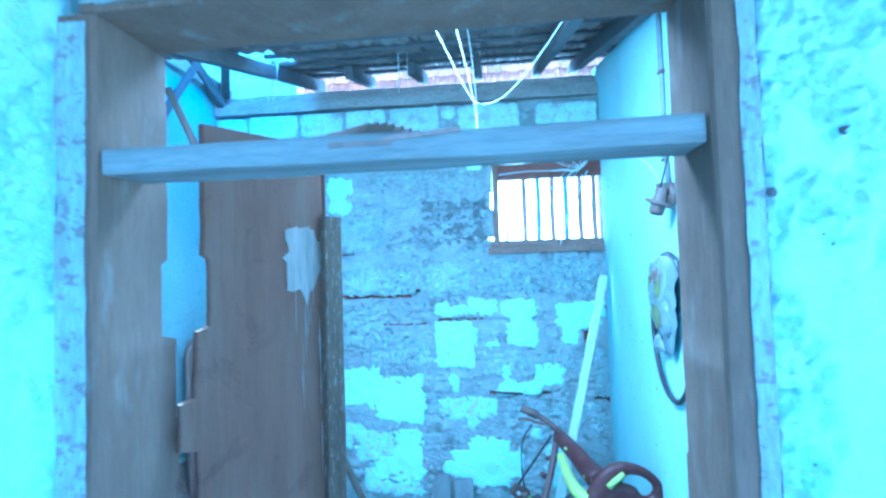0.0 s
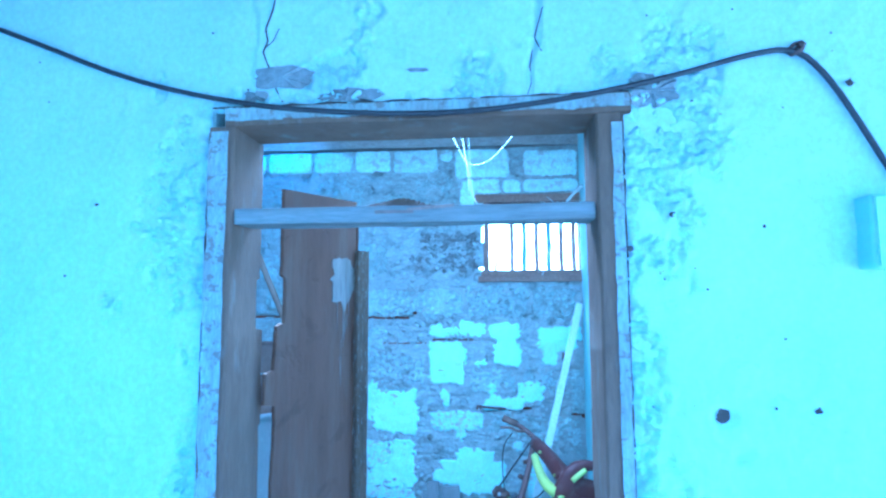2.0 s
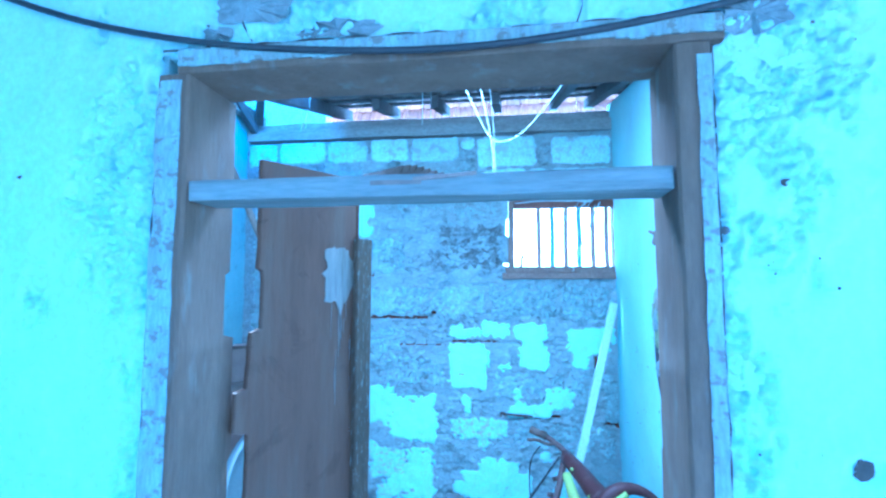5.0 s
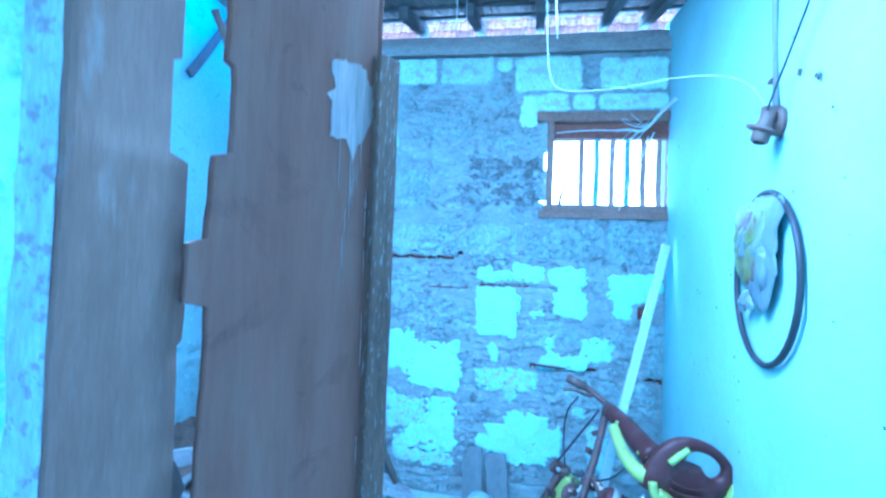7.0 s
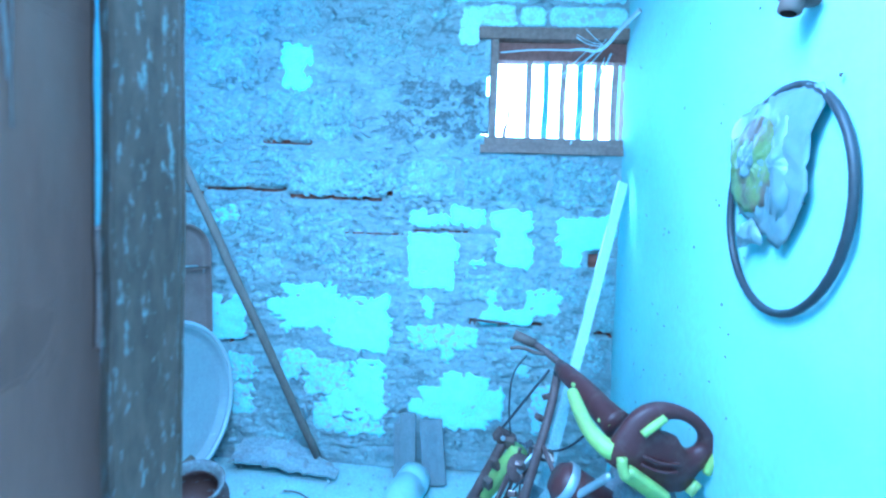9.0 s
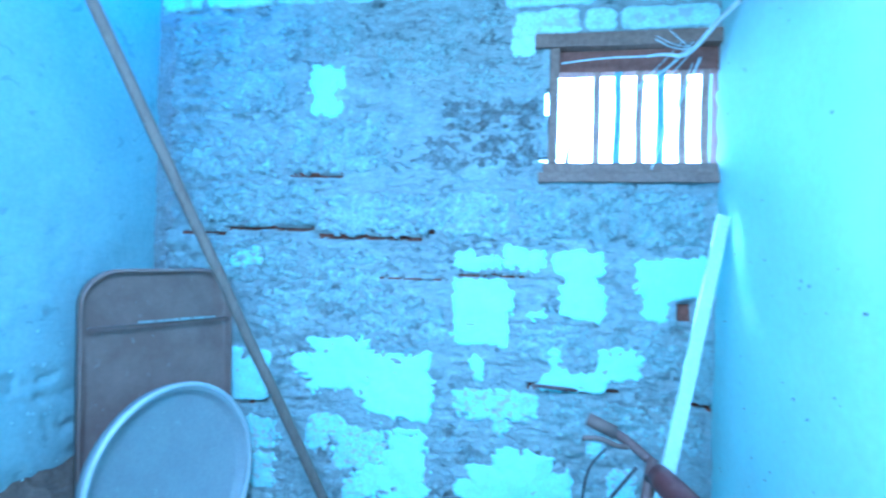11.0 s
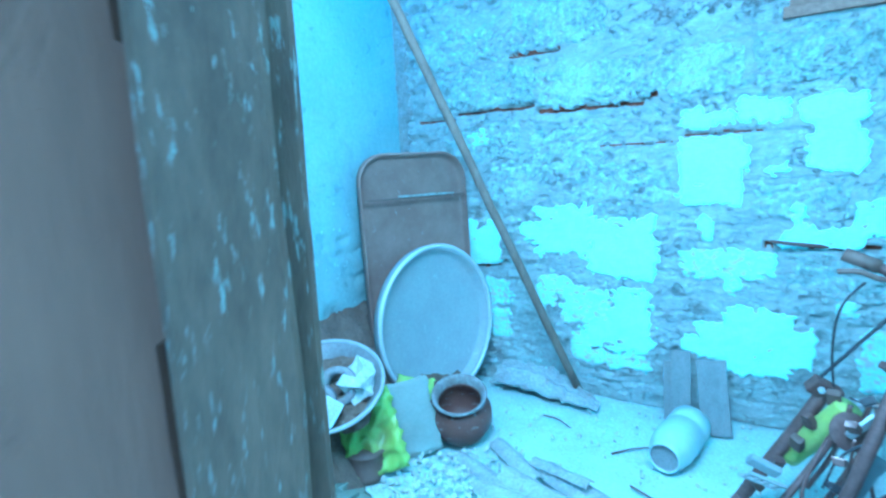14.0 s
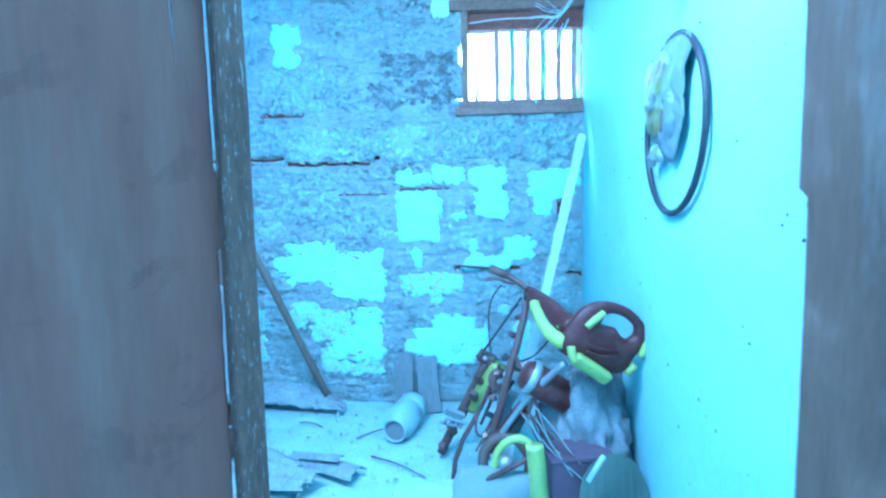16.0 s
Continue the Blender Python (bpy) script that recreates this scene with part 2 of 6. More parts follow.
def bar_between(a, b, w, d, up=(0, 0, 1), bevel=0.004, cuts=0, rough=0.0):
    """A squared timber from a to b."""
    a, b = Vector(a), Vector(b)
    n = (b - a).length
    bm = box(-w / 2, w / 2, -d / 2, d / 2, 0, n, bevel, cuts, rough, a.x)
    z = (b - a).normalized()
    x = Vector(up).cross(z)
    x = x.normalized() if x.length > 1e-3 else Vector((1, 0, 0))
    y = z.cross(x)
    r = Matrix((x, y, z)).transposed().to_4x4()
    bmesh.ops.transform(bm, matrix=Matrix.Translation(a) @ r, verts=bm.verts)
    return bm


def tube(points, radius, sides=8, closed=False, smooth_steps=0, taper=None):
    """A round rod or cable along points."""
    pts = [Vector(p) for p in points]
    for _ in range(smooth_steps):
        out = []
        n = len(pts)
        rng = range(n if closed else n - 1)
        if not closed:
            out.append(pts[0])
        for i in rng:
            p, q = pts[i], pts[(i + 1) % n]
            out += [p * 0.75 + q * 0.25, p * 0.25 + q * 0.75]
        if not closed:
            out.append(pts[-1])
        pts = out
    bm = bmesh.new()
    rings = []
    n = len(pts)
    ref = None
    for i, p in enumerate(pts):
        a = pts[(i - 1) % n] if closed or i > 0 else p
        b = pts[(i + 1) % n] if closed or i < n - 1 else p
        t = (b - a).normalized()
        if ref is None:
            ref = t.orthogonal().normalized()
        ref = (ref - t * ref.dot(t)).normalized()
        side = t.cross(ref)
        r = radius if taper is None else radius + (taper - radius) * i / (n - 1)
        rings.append([bm.verts.new(p + (ref * math.cos(u) + side * math.sin(u)) * r) for u in (2 * math.pi * k / sides for k in range(sides))])
    for i in range(n if closed else n - 1):
        r0, r1 = rings[i], rings[(i + 1) % n]
        for k in range(sides):
            bm.faces.new((r0[k], r0[(k + 1) % sides], r1[(k + 1) % sides], r1[k]))
    if not closed:
        bm.faces.new(rings[0][::-1])
        bm.faces.new(rings[-1])
    return bm


def lathe(profile, steps=40, sx=1.0, sy=1.0):
    """A body turned about z from (radius, height) pairs."""
    bm = bmesh.new()
    rings = []
    for r, z in profile:
        if r < 1e-4:
            rings.append([bm.verts.new((0, 0, z))])
        else:
            rings.append([bm.verts.new((r * sx * math.cos(2 * math.pi * k / steps), r * sy * math.sin(2 * math.pi * k / steps), z)) for k in range(steps)])
    for a, b in zip(rings, rings[1:]):
        for k in range(steps):
            k2 = (k + 1) % steps
            if len(a) == 1 and len(b) > 1:
                bm.faces.new((a[0], b[k2], b[k]))
            elif len(b) == 1 and len(a) > 1:
                bm.faces.new((a[k], a[k2], b[0]))
            elif len(a) > 1:
                bm.faces.new((a[k], a[k2], b[k2], b[k]))
    return bm


def fbm(x, y, z, octaves=4):
    return noise.fractal(Vector((x, y, z)), 0.7, 2.1, octaves)


def relief(x0, x1, z0, z1, step, height, skip=None, second=None):
    """A wall's face in the xz plane: height(x, z) pushes it along y; skip leaves openings; second picks the other material."""
    nx, nz = round((x1 - x0) / step), round((z1 - z0) / step)
    bm = bmesh.new()
    vs = {}

    def vert(i, k):
        if (i, k) not in vs:
            x, z = x0 + (x1 - x0) * i / nx, z0 + (z1 - z0) * k / nz
            vs[i, k] = bm.verts.new((x, height(x, z), z))
        return vs[i, k]
    for i in range(nx):
        for k in range(nz):
            x, z = x0 + (x1 - x0) * (i + 0.5) / nx, z0 + (z1 - z0) * (k + 0.5) / nz
            if skip and skip(x, z):
                continue
            f = bm.faces.new((vert(i, k), vert(i + 1, k), vert(i + 1, k + 1), vert(i, k + 1)))
            f.smooth = True
            if second and second(x, z):
                f.material_index = 1
    return bm


def inside(x, z, x0, x1, z0, z1):
    return x0 < x < x1 and z0 < z < z1


# ---- outside wall with the doorway ----
Z_TOP = 2.75


def door_gap(x, z, pad=0.0):
    return inside(x, z, -0.06 - pad, 0.905 + pad, -0.1, 2.325 + pad)


def damage(x, z):
    """How badly the plaster is broken: most beside and above the door frame."""
    dx = max(-0.06 - x, x - 0.905, 0)
    dz = max(z - 2.31, 0)
    d = math.hypot(dx, dz)
    return fbm(x * 5, z * 3.2, 1.7) * 0.9 + 0.66 - d * 3.6 + (0.22 * math.exp(-((x - 1.03) / 0.16) ** 2 - ((z - 2.36) / 0.13) ** 2))


def front_height(x, z):
    y = fbm(x * 1.3, z * 1.3, 0.2) * 0.006 + fbm(x * 11, z * 11, 3.0, 4) * 0.0032 + fbm(x * 34, z * 26, 7.0, 3) * 0.0016
    d = damage(x, z)
    if d > 0.25:
        flake = fbm(x * 13 + z * 3, z * 17, 6.0, 4) * 5.0
        y -= (math.floor(flake) + min(1.0, (flake - math.floor(flake)) * 5.0)) * 0.0035 * min((d - 0.25) * 4, 1)
        y += min((d - 0.25) * 0.03, 0.006) - (abs(fbm(x * 44, z * 50, 5.0, 4)) * 0.022 - 0.006) * min((d - 0.25) * 5, 1)
    for hx, hz, r, deep in ((1.098, 1.617, 0.020, 0.008), (1.288, 1.632, 0.011, 0.004), (1.13, 1.54, 0.016, 0.006)):
        q = math.hypot(x - hx, (z - hz) * 1.3) / r
        if q < 1.6:
            y += deep * max(0.0, 1 - (q / 1.6) ** 3)
    for cx, amp in ((0.05, 0.03), (0.715, 0.02)):
        path = cx + fbm(z * 6, cx, 2.2, 3) * amp - (z - 2.32) * (0.1 if cx < 0.5 else -0.06)
        if z > 2.33 and abs(x - path) < 0.008:
            y += 0.008
    return y


front = thing("wall_front", "turquoise limewashed wall, plaster broken round the door frame", "wall", kind="structure")
part("plaster_face", relief(-1.3, 2.3, 0.9, 2.66, 0.0056, front_height, lambda x, z: door_gap(x, z), lambda x, z: damage(x, z) > 0.36 + 0.45 * fbm(x * 30, z * 30, 8.0, 4)), [M_PAINT, M_CHIP], front)
for nm, b in (("core", (-1.9, -0.06, 0.012, 0.20, 0, Z_TOP)), ("core", (0.905, 2.4, 0.012, 0.20, 0, Z_TOP)), ("core", (-0.06, 0.905, 0.016, 0.20, 2.325, Z_TOP)),
              ("face_low", (-1.3, -0.062, -0.004, 0.012, 0, 0.9)), ("face_low", (0.907, 2.3, -0.004, 0.012, 0, 0.9)), ("face_side", (-1.9, -1.3, -0.004, 0.012, 0, Z_TOP)), ("face_side", (2.3, 2.4, -0.004, 0.012, 0, Z_TOP)), ("face_top", (-1.3, 2.3, -0.004, 0.012, 2.66, Z_TOP))):
    part(nm, box(*b), M_PAINT, front)



def pits(spots, place, material, parent, seed):
    """Small dark pits and specks, joined: place(u, v) gives the pose on the wall, z outward."""
    rnd = random.Random(seed)
    bm = bmesh.new()
    for u, v, r in spots:
        m = place(u, v)
        k = 9
        ring = []
        for q in range(k):
            a = 2 * math.pi * q / k
            w = r * rnd.uniform(0.55, 1.25)
            ring.append(bm.verts.new(m @ Vector((w * math.cos(a) * rnd.uniform(0.7, 1.3), w * math.sin(a), 0.0005))))
        c = bm.verts.new(m @ Vector((0, 0, 0.0022)))
        for q in range(k):
            bm.faces.new((ring[q], ring[(q + 1) % k], c))
    return part("pits", bm, material, parent)


# dark colour stands for shade inside holes and gaps; also used for specks
M_PIT = mat("hole_shade_and_specks", (0.075, 0.065, 0.055), 0.95, dark=(0.04, 0.035, 0.03), scale=30, fine=90, bump=0.5)
rp0 = random.Random(77)
spots = [(1.098, 1.618, 0.017), (1.092, 1.622, 0.012), (1.287, 1.632, 0.007), (1.395, 2.333, 0.010), (1.01, 2.05, 0.007), (1.2, 2.02, 0.004), (-0.35, 2.1, 0.005)]
for _ in range(110):
    spots.append((rp0.uniform(-1.2, 1.6), rp0.uniform(1.2, 2.55), rp0.uniform(0.0008, 0.0034)))
spots = [p for p in spots if not door_gap(p[0], p[1], 0.03)]
pits(spots, lambda u, v: pose(u, front_height(u, v) - 0.003, v, 90), M_PIT, front, 1)



def crack(points, r):
    return tube([(x, front_height(x, z) - 0.0005, z) for x, z in points], r, 5)


rc = random.Random(12)
for pts, r in ((((0.095, 2.66), (0.085, 2.58), (0.066, 2.53), (0.072, 2.50), (0.062, 2.47), (0.082, 2.42), (0.10, 2.37), (0.112, 2.345)), 0.0022), (((0.066, 2.48), (0.085, 2.50), (0.10, 2.53)), 0.0014), (((0.715, 2.45), (0.708, 2.41), (0.712, 2.37), (0.70, 2.335)), 0.0018), (((0.74, 2.55), (0.72, 2.48), (0.735, 2.44)), 0.0016)):
    part("crack", crack(pts, r), M_PIT, front)
for x0, z0, z1 in ((-0.066, 0.9, 2.27), (0.9105, 0.9, 2.28)):
    pts = []
    for k in range(60):
        z = z0 + (z1 - z0) * k / 59
        pts.append((x0 + rc.uniform(-0.0015, 0.0015), -0.003 + rc.uniform(-0.001, 0.002), z))
    part("crack", tube(pts, 0.0022, 5), M_PIT, front)
part("crack", tube([(-0.06 + 0.99 * k / 40, -0.004, 2.332 + rc.uniform(-0.002, 0.003)) for k in range(41)], 0.0022, 5), M_PIT, front)


def bare_patch(x0, x1, z0, z1, seed):
    """A scab of bare grey render above the lintel."""
    bm = bmesh.new()
    n = 40
    cx, cz, hx, hz = (x0 + x1) / 2, (z0 + z1) / 2, (x1 - x0) / 2, (z1 - z0) / 2
    vs = []
    for k in range(n):
        a = 2 * math.pi * k / n
        c, q = math.cos(a), math.sin(a)
        g = (abs(c) ** 4 + abs(q) ** 4) ** -0.25 * (1 + 0.22 * fbm(c * 2, q * 2, seed, 3))
        x, z = cx + c * g * hx, cz + q * g * hz
        vs.append(bm.verts.new((x, front_height(x, z) - 0.006, z)))
    m = bm.verts.new((cx, front_height(cx, cz) - 0.008, cz))
    for k in range(n):
        bm.faces.new((vs[k], vs[(k + 1) % n], m))
    bmesh.ops.recalc_face_normals(bm, faces=bm.faces)
    return bm


M_RENDER = mat("bare_grey_render", (0.30, 0.32, 0.32), 0.95, dark=(0.18, 0.185, 0.185), scale=12, fine=60, bump=0.8, depth=0.008, spec=0.15)
for i, q in enumerate(((0.045, 0.185, 2.375, 2.43), (0.20, 0.36, 2.335, 2.365), (0.02, 0.08, 2.345, 2.37), (0.42, 0.47, 2.40, 2.41), (0.93, 1.03, 2.30, 2.37))):
    part("bare_patch", bare_patch(*q, i + 3), M_RENDER, front)

# ---- back wall of laterite blocks, smeared with mortar ----
YB = 3.245
WIN = (0.50, 1.385, 2.005, 2.752)
SLOTS = ((-1.24, -0.70, 1.742, 0.011), (-0.69, -0.10, 1.702, 0.013), (-0.856, -0.547, 2.037, 0.010), (0.47, 0.93, 0.952, 0.014), (0.10, 0.46, 1.518, 0.004), (-0.35, 0.04, 1.487, 0.003), (-1.14, -0.9, 0.80, 0.008), (-1.5, -1.24, 1.71, 0.010), (0.1, 0.62, 2.36, 0.007), (-0.075, -0.035, 1.755, 0.034), (1.19, 1.262, 1.362, 0.055), (-1.2, -0.95, 0.775, 0.008), (1.25, 1.37, 0.905, 0.012))


def back_low(x, z):
    """The slow swell of the wall, which mortar and blocks share."""
    return YB - 0.012 + fbm(x * 2.2, z * 2.6, 9.0) * 0.014


def back_height(x, z):
    trowel = max(0.0, min(1.0, 0.45 + 1.3 * fbm(x * 2.6, z * 3.4, 5.5, 2)))
    y = back_low(x, z) + fbm(x * 7, z * 16, 4.0, 4) * (0.009 + 0.012 * trowel) + fbm(x * 30, z * 42, 2.0, 3) * (0.003 + 0.009 * trowel)
    y += 0.016 * (0.35 - noise.voronoi(Vector((x * 13, z * 17, 0.5)))[0][0]) * trowel
    course = abs((z * 4.35 + fbm(x * 1.5, z, 7.0, 2) * 0.12) % 1.0 - 0.5)
    if course < 0.05:
        y += 0.010 * (fbm(x * 3, z * 3, 12.0, 2) > -0.05)
    for x0, x1, zz, half in SLOTS:
        w = fbm(x * 9, zz, 3.3, 3) * 0.008
        if x0 < x < x1 and abs(z - zz - w) < half:
            y += 0.05
    return y


def in_slot(x, z):
    return any(x0 < x < x1 and abs(z - zz - fbm(x * 9, zz, 3.3, 3) * 0.008) < half * 0.8 for x0, x1, zz, half in SLOTS)


back = thing("wall_back", "rough laterite block wall smeared with grey mortar", "wall", kind="structure")
part("mortar_face", relief(-1.75, 1.45, 0.0, 3.17, 0.0095, back_height, lambda x, z: inside(x, z, *WIN), in_slot), [M_MORTAR, M_RED], back)
for b in ((-1.9, WIN[0], 3.31, 3.45, 0, 3.2), (WIN[1], 1.6, 3.31, 3.45, 0, 3.2), (WIN[0], WIN[1], 3.31, 3.45, 0, WIN[2]), (WIN[0], WIN[1], 3.31, 3.45, WIN[3], 3.2)):
    part("core", box(*b), M_MORTAR, back)


def bare_face(shapes, seed, proud=0.014, ragged=0.024, coarse=0.0, step=0.009):
    """One block face showing through the mortar: boxes grown together, cut along a ragged edge and standing proud."""
    x0, x1 = min(q[0] for q in shapes) - 0.05, max(q[1] for q in shapes) + 0.05
    z0, z1 = min(q[2] for q in shapes) - 0.05, max(q[3] for q in shapes) + 0.05
    nx, nz = math.ceil((x1 - x0) / step), math.ceil((z1 - z0) / step)

    def depth(x, z):
        best = -1.0
        for a, b, c, d in shapes:
            hx, hz = (b - a) / 2, (d - c) / 2
            r = min(0.035, hx * 0.6, hz * 0.6)
            qx, qz = abs(x - (a + b) / 2) - hx + r, abs(z - (c + d) / 2) - hz + r
            best = max(best, r - math.hypot(max(qx, 0), max(qz, 0)) - min(max(qx, qz), 0))
        return best + ragged * (1.0 * fbm(x * 9 + seed, z * 11, seed, 4) + 0.8 * fbm(x * 28, z * 36 + seed, seed, 4))

    val = [[depth(x0 + i * step, z0 + k * step) for k in range(nz + 1)] for i in range(nx + 1)]
    bm = bmesh.new()
    made = {}

    def put_vert(key, x, z, d):
        if key not in made:
            y = back_low(x, z) - proud + fbm(x * 12, z * 12, seed, 3) * 0.003 + max(0.0, 0.010 - d) * 0.5
            if coarse:
                y += coarse * (0.6 * fbm(x * 17, z * 20, seed, 4) + 0.8 * (noise.voronoi(Vector((x * 24, z * 27, seed)))[0][0] - 0.3) + 0.25 * fbm(x * 60, z * 60, seed, 2))
            made[key] = bm.verts.new((x, y, z))
        return made[key]

    for i in range(nx):
        for k in range(nz):
            ring = ((i, k), (i + 1, k), (i + 1, k + 1), (i, k + 1))
            poly = []
            for (a, b), (c, d) in zip(ring, ring[1:] + ring[:1]):
                v0, v1 = val[a][b], val[c][d]
                if v0 > 0:
                    poly.append(put_vert((a, b), x0 + a * step, z0 + b * step, v0))
                if (v0 > 0) != (v1 > 0):
                    t = min(0.95, max(0.05, v0 / (v0 - v1)))
                    key = (a, b, c, d) if (a, b) < (c, d) else (c, d, a, b)
                    poly.append(put_vert(key, x0 + (a + (c - a) * t) * step, z0 + (b + (d - b) * t) * step, 0.0))
            if len(poly) > 2:
                bm.faces.new(poly).smooth = True
    rim = [e for e in bm.edges if e.is_boundary]
    out = bmesh.ops.extrude_edge_only(bm, edges=rim)
    for v in out["geom"]:
        if isinstance(v, bmesh.types.BMVert):
            v.co.y += proud + 0.03
    return bm


# whitewashed faces
part("block", bare_face([(0.066, 0.363, 1.155, 1.501), (0.116, 0.398, 1.325, 1.478), (0.152, 0.392, 1.160, 1.264)], 1), M_LIME, back)
part("block", bare_face([(0.085, 0.188, 1.547, 1.645), (0.157, 0.332, 1.545, 1.618)], 2), M_LIME, back)
part("block", bare_face([(0.325, 0.476, 1.543, 1.668), (0.447, 0.561, 1.553, 1.650)], 3), M_LIME, back)
part("block", bare_face([(0.473, 0.552, 1.304, 1.353)], 4), M_LIME, back)
part("block", bare_face([(0.583, 0.837, 1.530, 1.659), (0.631, 0.810, 1.403, 1.584), (0.610, 0.843, 1.312, 1.494)], 5), M_LIME, back)
part("block", bare_face([(0.992, 1.302, 1.433, 1.621), (1.021, 1.144, 1.308, 1.476), (1.248, 1.349, 1.514, 1.632)], 6), M_LIME, back)
part("block", bare_face([(-0.808, -0.375, 0.917, 1.067), (-0.712, -0.388, 0.855, 1.151)], 7, ragged=0.046), M_LIME, back)
part("block", bare_face([(-0.405, -0.027, 0.778, 1.083), (-0.276, -0.030, 0.744, 0.937)], 8, ragged=0.036), M_LIME, back)
part("block", bare_face([(-0.704, -0.494, 0.584, 0.726), (-0.556, -0.269, 0.453, 0.667), (-0.720, -0.558, 0.534, 0.677)], 9, ragged=0.036), M_SCRATCHED, back)
part("block", bare_face([(-0.282, -0.046, 0.303, 0.661), (-0.424, -0.044, 0.337, 0.494)], 10, ragged=0.044), M_LIME, back)
part("block", bare_face([(-0.487, -0.358, 0.230, 0.404), (-0.357, -0.056, 0.206, 0.300)], 11, ragged=0.034), M_SCRATCHED, back)
part("block", bare_face([(0.173, 0.241, 0.954, 1.103)], 12), M_LIME, back)
part("block", bare_face([(0.116, 0.317, 0.770, 0.939), (0.286, 0.518, 0.773, 0.932), (0.295, 0.381, 0.698, 0.806)], 13, ragged=0.036), M_SCRATCHED, back)
part("block", bare_face([(0.578, 0.627, 1.003, 1.144), (0.532, 0.857, 0.947, 1.044), (0.809, 1.037, 1.012, 1.175)], 14, ragged=0.026), M_LIME, back)
part("block", bare_face([(0.298, 0.610, 0.269, 0.621), (0.190, 0.710, 0.331, 0.540), (0.107, 0.269, 0.339, 0.457)], 15, ragged=0.030), M_LIME, back)
part("block", bare_face([(-0.744, -0.601, 2.362, 2.646), (-0.634, -0.546, 2.517, 2.630), (-0.662, -0.551, 2.373, 2.441)], 16, ragged=0.030), M_LIME, back)
part("block", bare_face([(-1.202, -0.948, 0.782, 1.069)], 17, ragged=0.012), M_LIME, back)
part("block", bare_face([(-1.113, -0.889, 0.497, 0.689), (-1.060, -0.895, 0.306, 0.514)], 18, ragged=0.030), M_SCRATCHED, back)
part("block", bare_face([(-1.203, -0.993, 1.527, 1.613)], 19, ragged=0.034), M_SCRATCHED, back)
part("block", bare_face([(1.254, 1.372, 0.923, 1.281)], 20, ragged=0.016), M_LATERITE, back)
part("block", bare_face([(0.877, 1.010, 0.259, 0.579)], 21), M_SCRATCHED, back)
part("block", bare_face([(0.778, 0.853, 0.617, 0.694)], 22, ragged=0.03), M_SCRATCHED, back)
# squared stones of the top courses
STONES = [(-0.58, -0.27, 2.985, 3.165), (-0.235, 0.15, 2.97, 3.165), (0.305, 0.77, 2.91, 3.15), (0.895, 1.345, 2.912, 3.13), (0.89, 1.35, 2.768, 2.88), (0.71, 0.87, 2.768, 2.88), (-0.95, -0.62, 2.985, 3.165), (-1.38, -0.98, 2.985, 3.165), (-1.66, -1.42, 2.985, 3.165), (0.18, 0.28, 3.06, 3.16)]
for i, q in enumerate(STONES):
    part("block", bare_face([q], 40 + i, 0.024, 0.010, 0.004), M_PALE, back)
part("block", bare_face([(0.36, 0.69, 2.765, 2.89), (0.35, 0.48, 2.655, 2.83)], 55, 0.012, 0.014, 0.004), M_PALE, back)
# rough stone faces, half hidden in mortar
ROUGH = [(-0.834, -0.303, 2.065, 2.349), (-1.360, -0.698, 1.762, 1.985), (-0.675, -0.085, 1.722, 1.933), (0.011, 0.348, 1.714, 1.945), (0.40, 0.90, 1.715, 1.96), (0.947, 1.297, 1.690, 1.953), (-0.30, 0.02, 1.75, 1.93)]
for i, q in enumerate(ROUGH):
    part("block", bare_face([q], 70 + i, 0.020, 0.026, 0.034), M_LATERITE, back)
ROUGH = [(-1.312, -0.80, 1.434, 1.655), (-0.74, -0.30, 1.30, 1.60), (-0.445, 0.03, 1.170, 1.37), (-1.521, -0.93, 2.03, 2.24), (-1.563, -1.15, 2.70, 2.90), (-1.379, -0.903, 2.390, 2.669), (-0.911, -0.50, 2.70, 2.905), (-0.35, 0.10, 2.58, 2.766), (0.575, 0.95, 0.70, 0.90), (0.95, 1.30, 0.70, 0.88), (-0.86, -0.45, 0.14, 0.20), (-1.0, -0.72, 1.19, 1.40), (0.87, 1.30, 1.07, 1.26), (0.42, 0.80, 1.10, 1.26), (-0.05, 0.30, 2.80, 2.90)]
for i, q in enumerate(ROUGH):
    part("block", bare_face([q], 90 + i, 0.012, 0.045, 0.030), M_LATERITE, back)
for i, q in enumerate(((-0.091, 0.485, 2.091, 2.254), (-0.02, 0.475, 2.285, 2.447), (0.13, 0.46, 2.49, 2.64))):
    part("block", bare_face([q], 120 + i, 0.008, 0.034, 0.030), M_POCKED if i < 2 else M_LATERITE, back)

part("fillet", bare_face([(-1.72, -1.585, 1.20, 3.12)], 131, 0.016, 0.030, 0.010), M_RENDER, back, "dark bare strip down the corner")

# ---- side walls, floor, roof ----


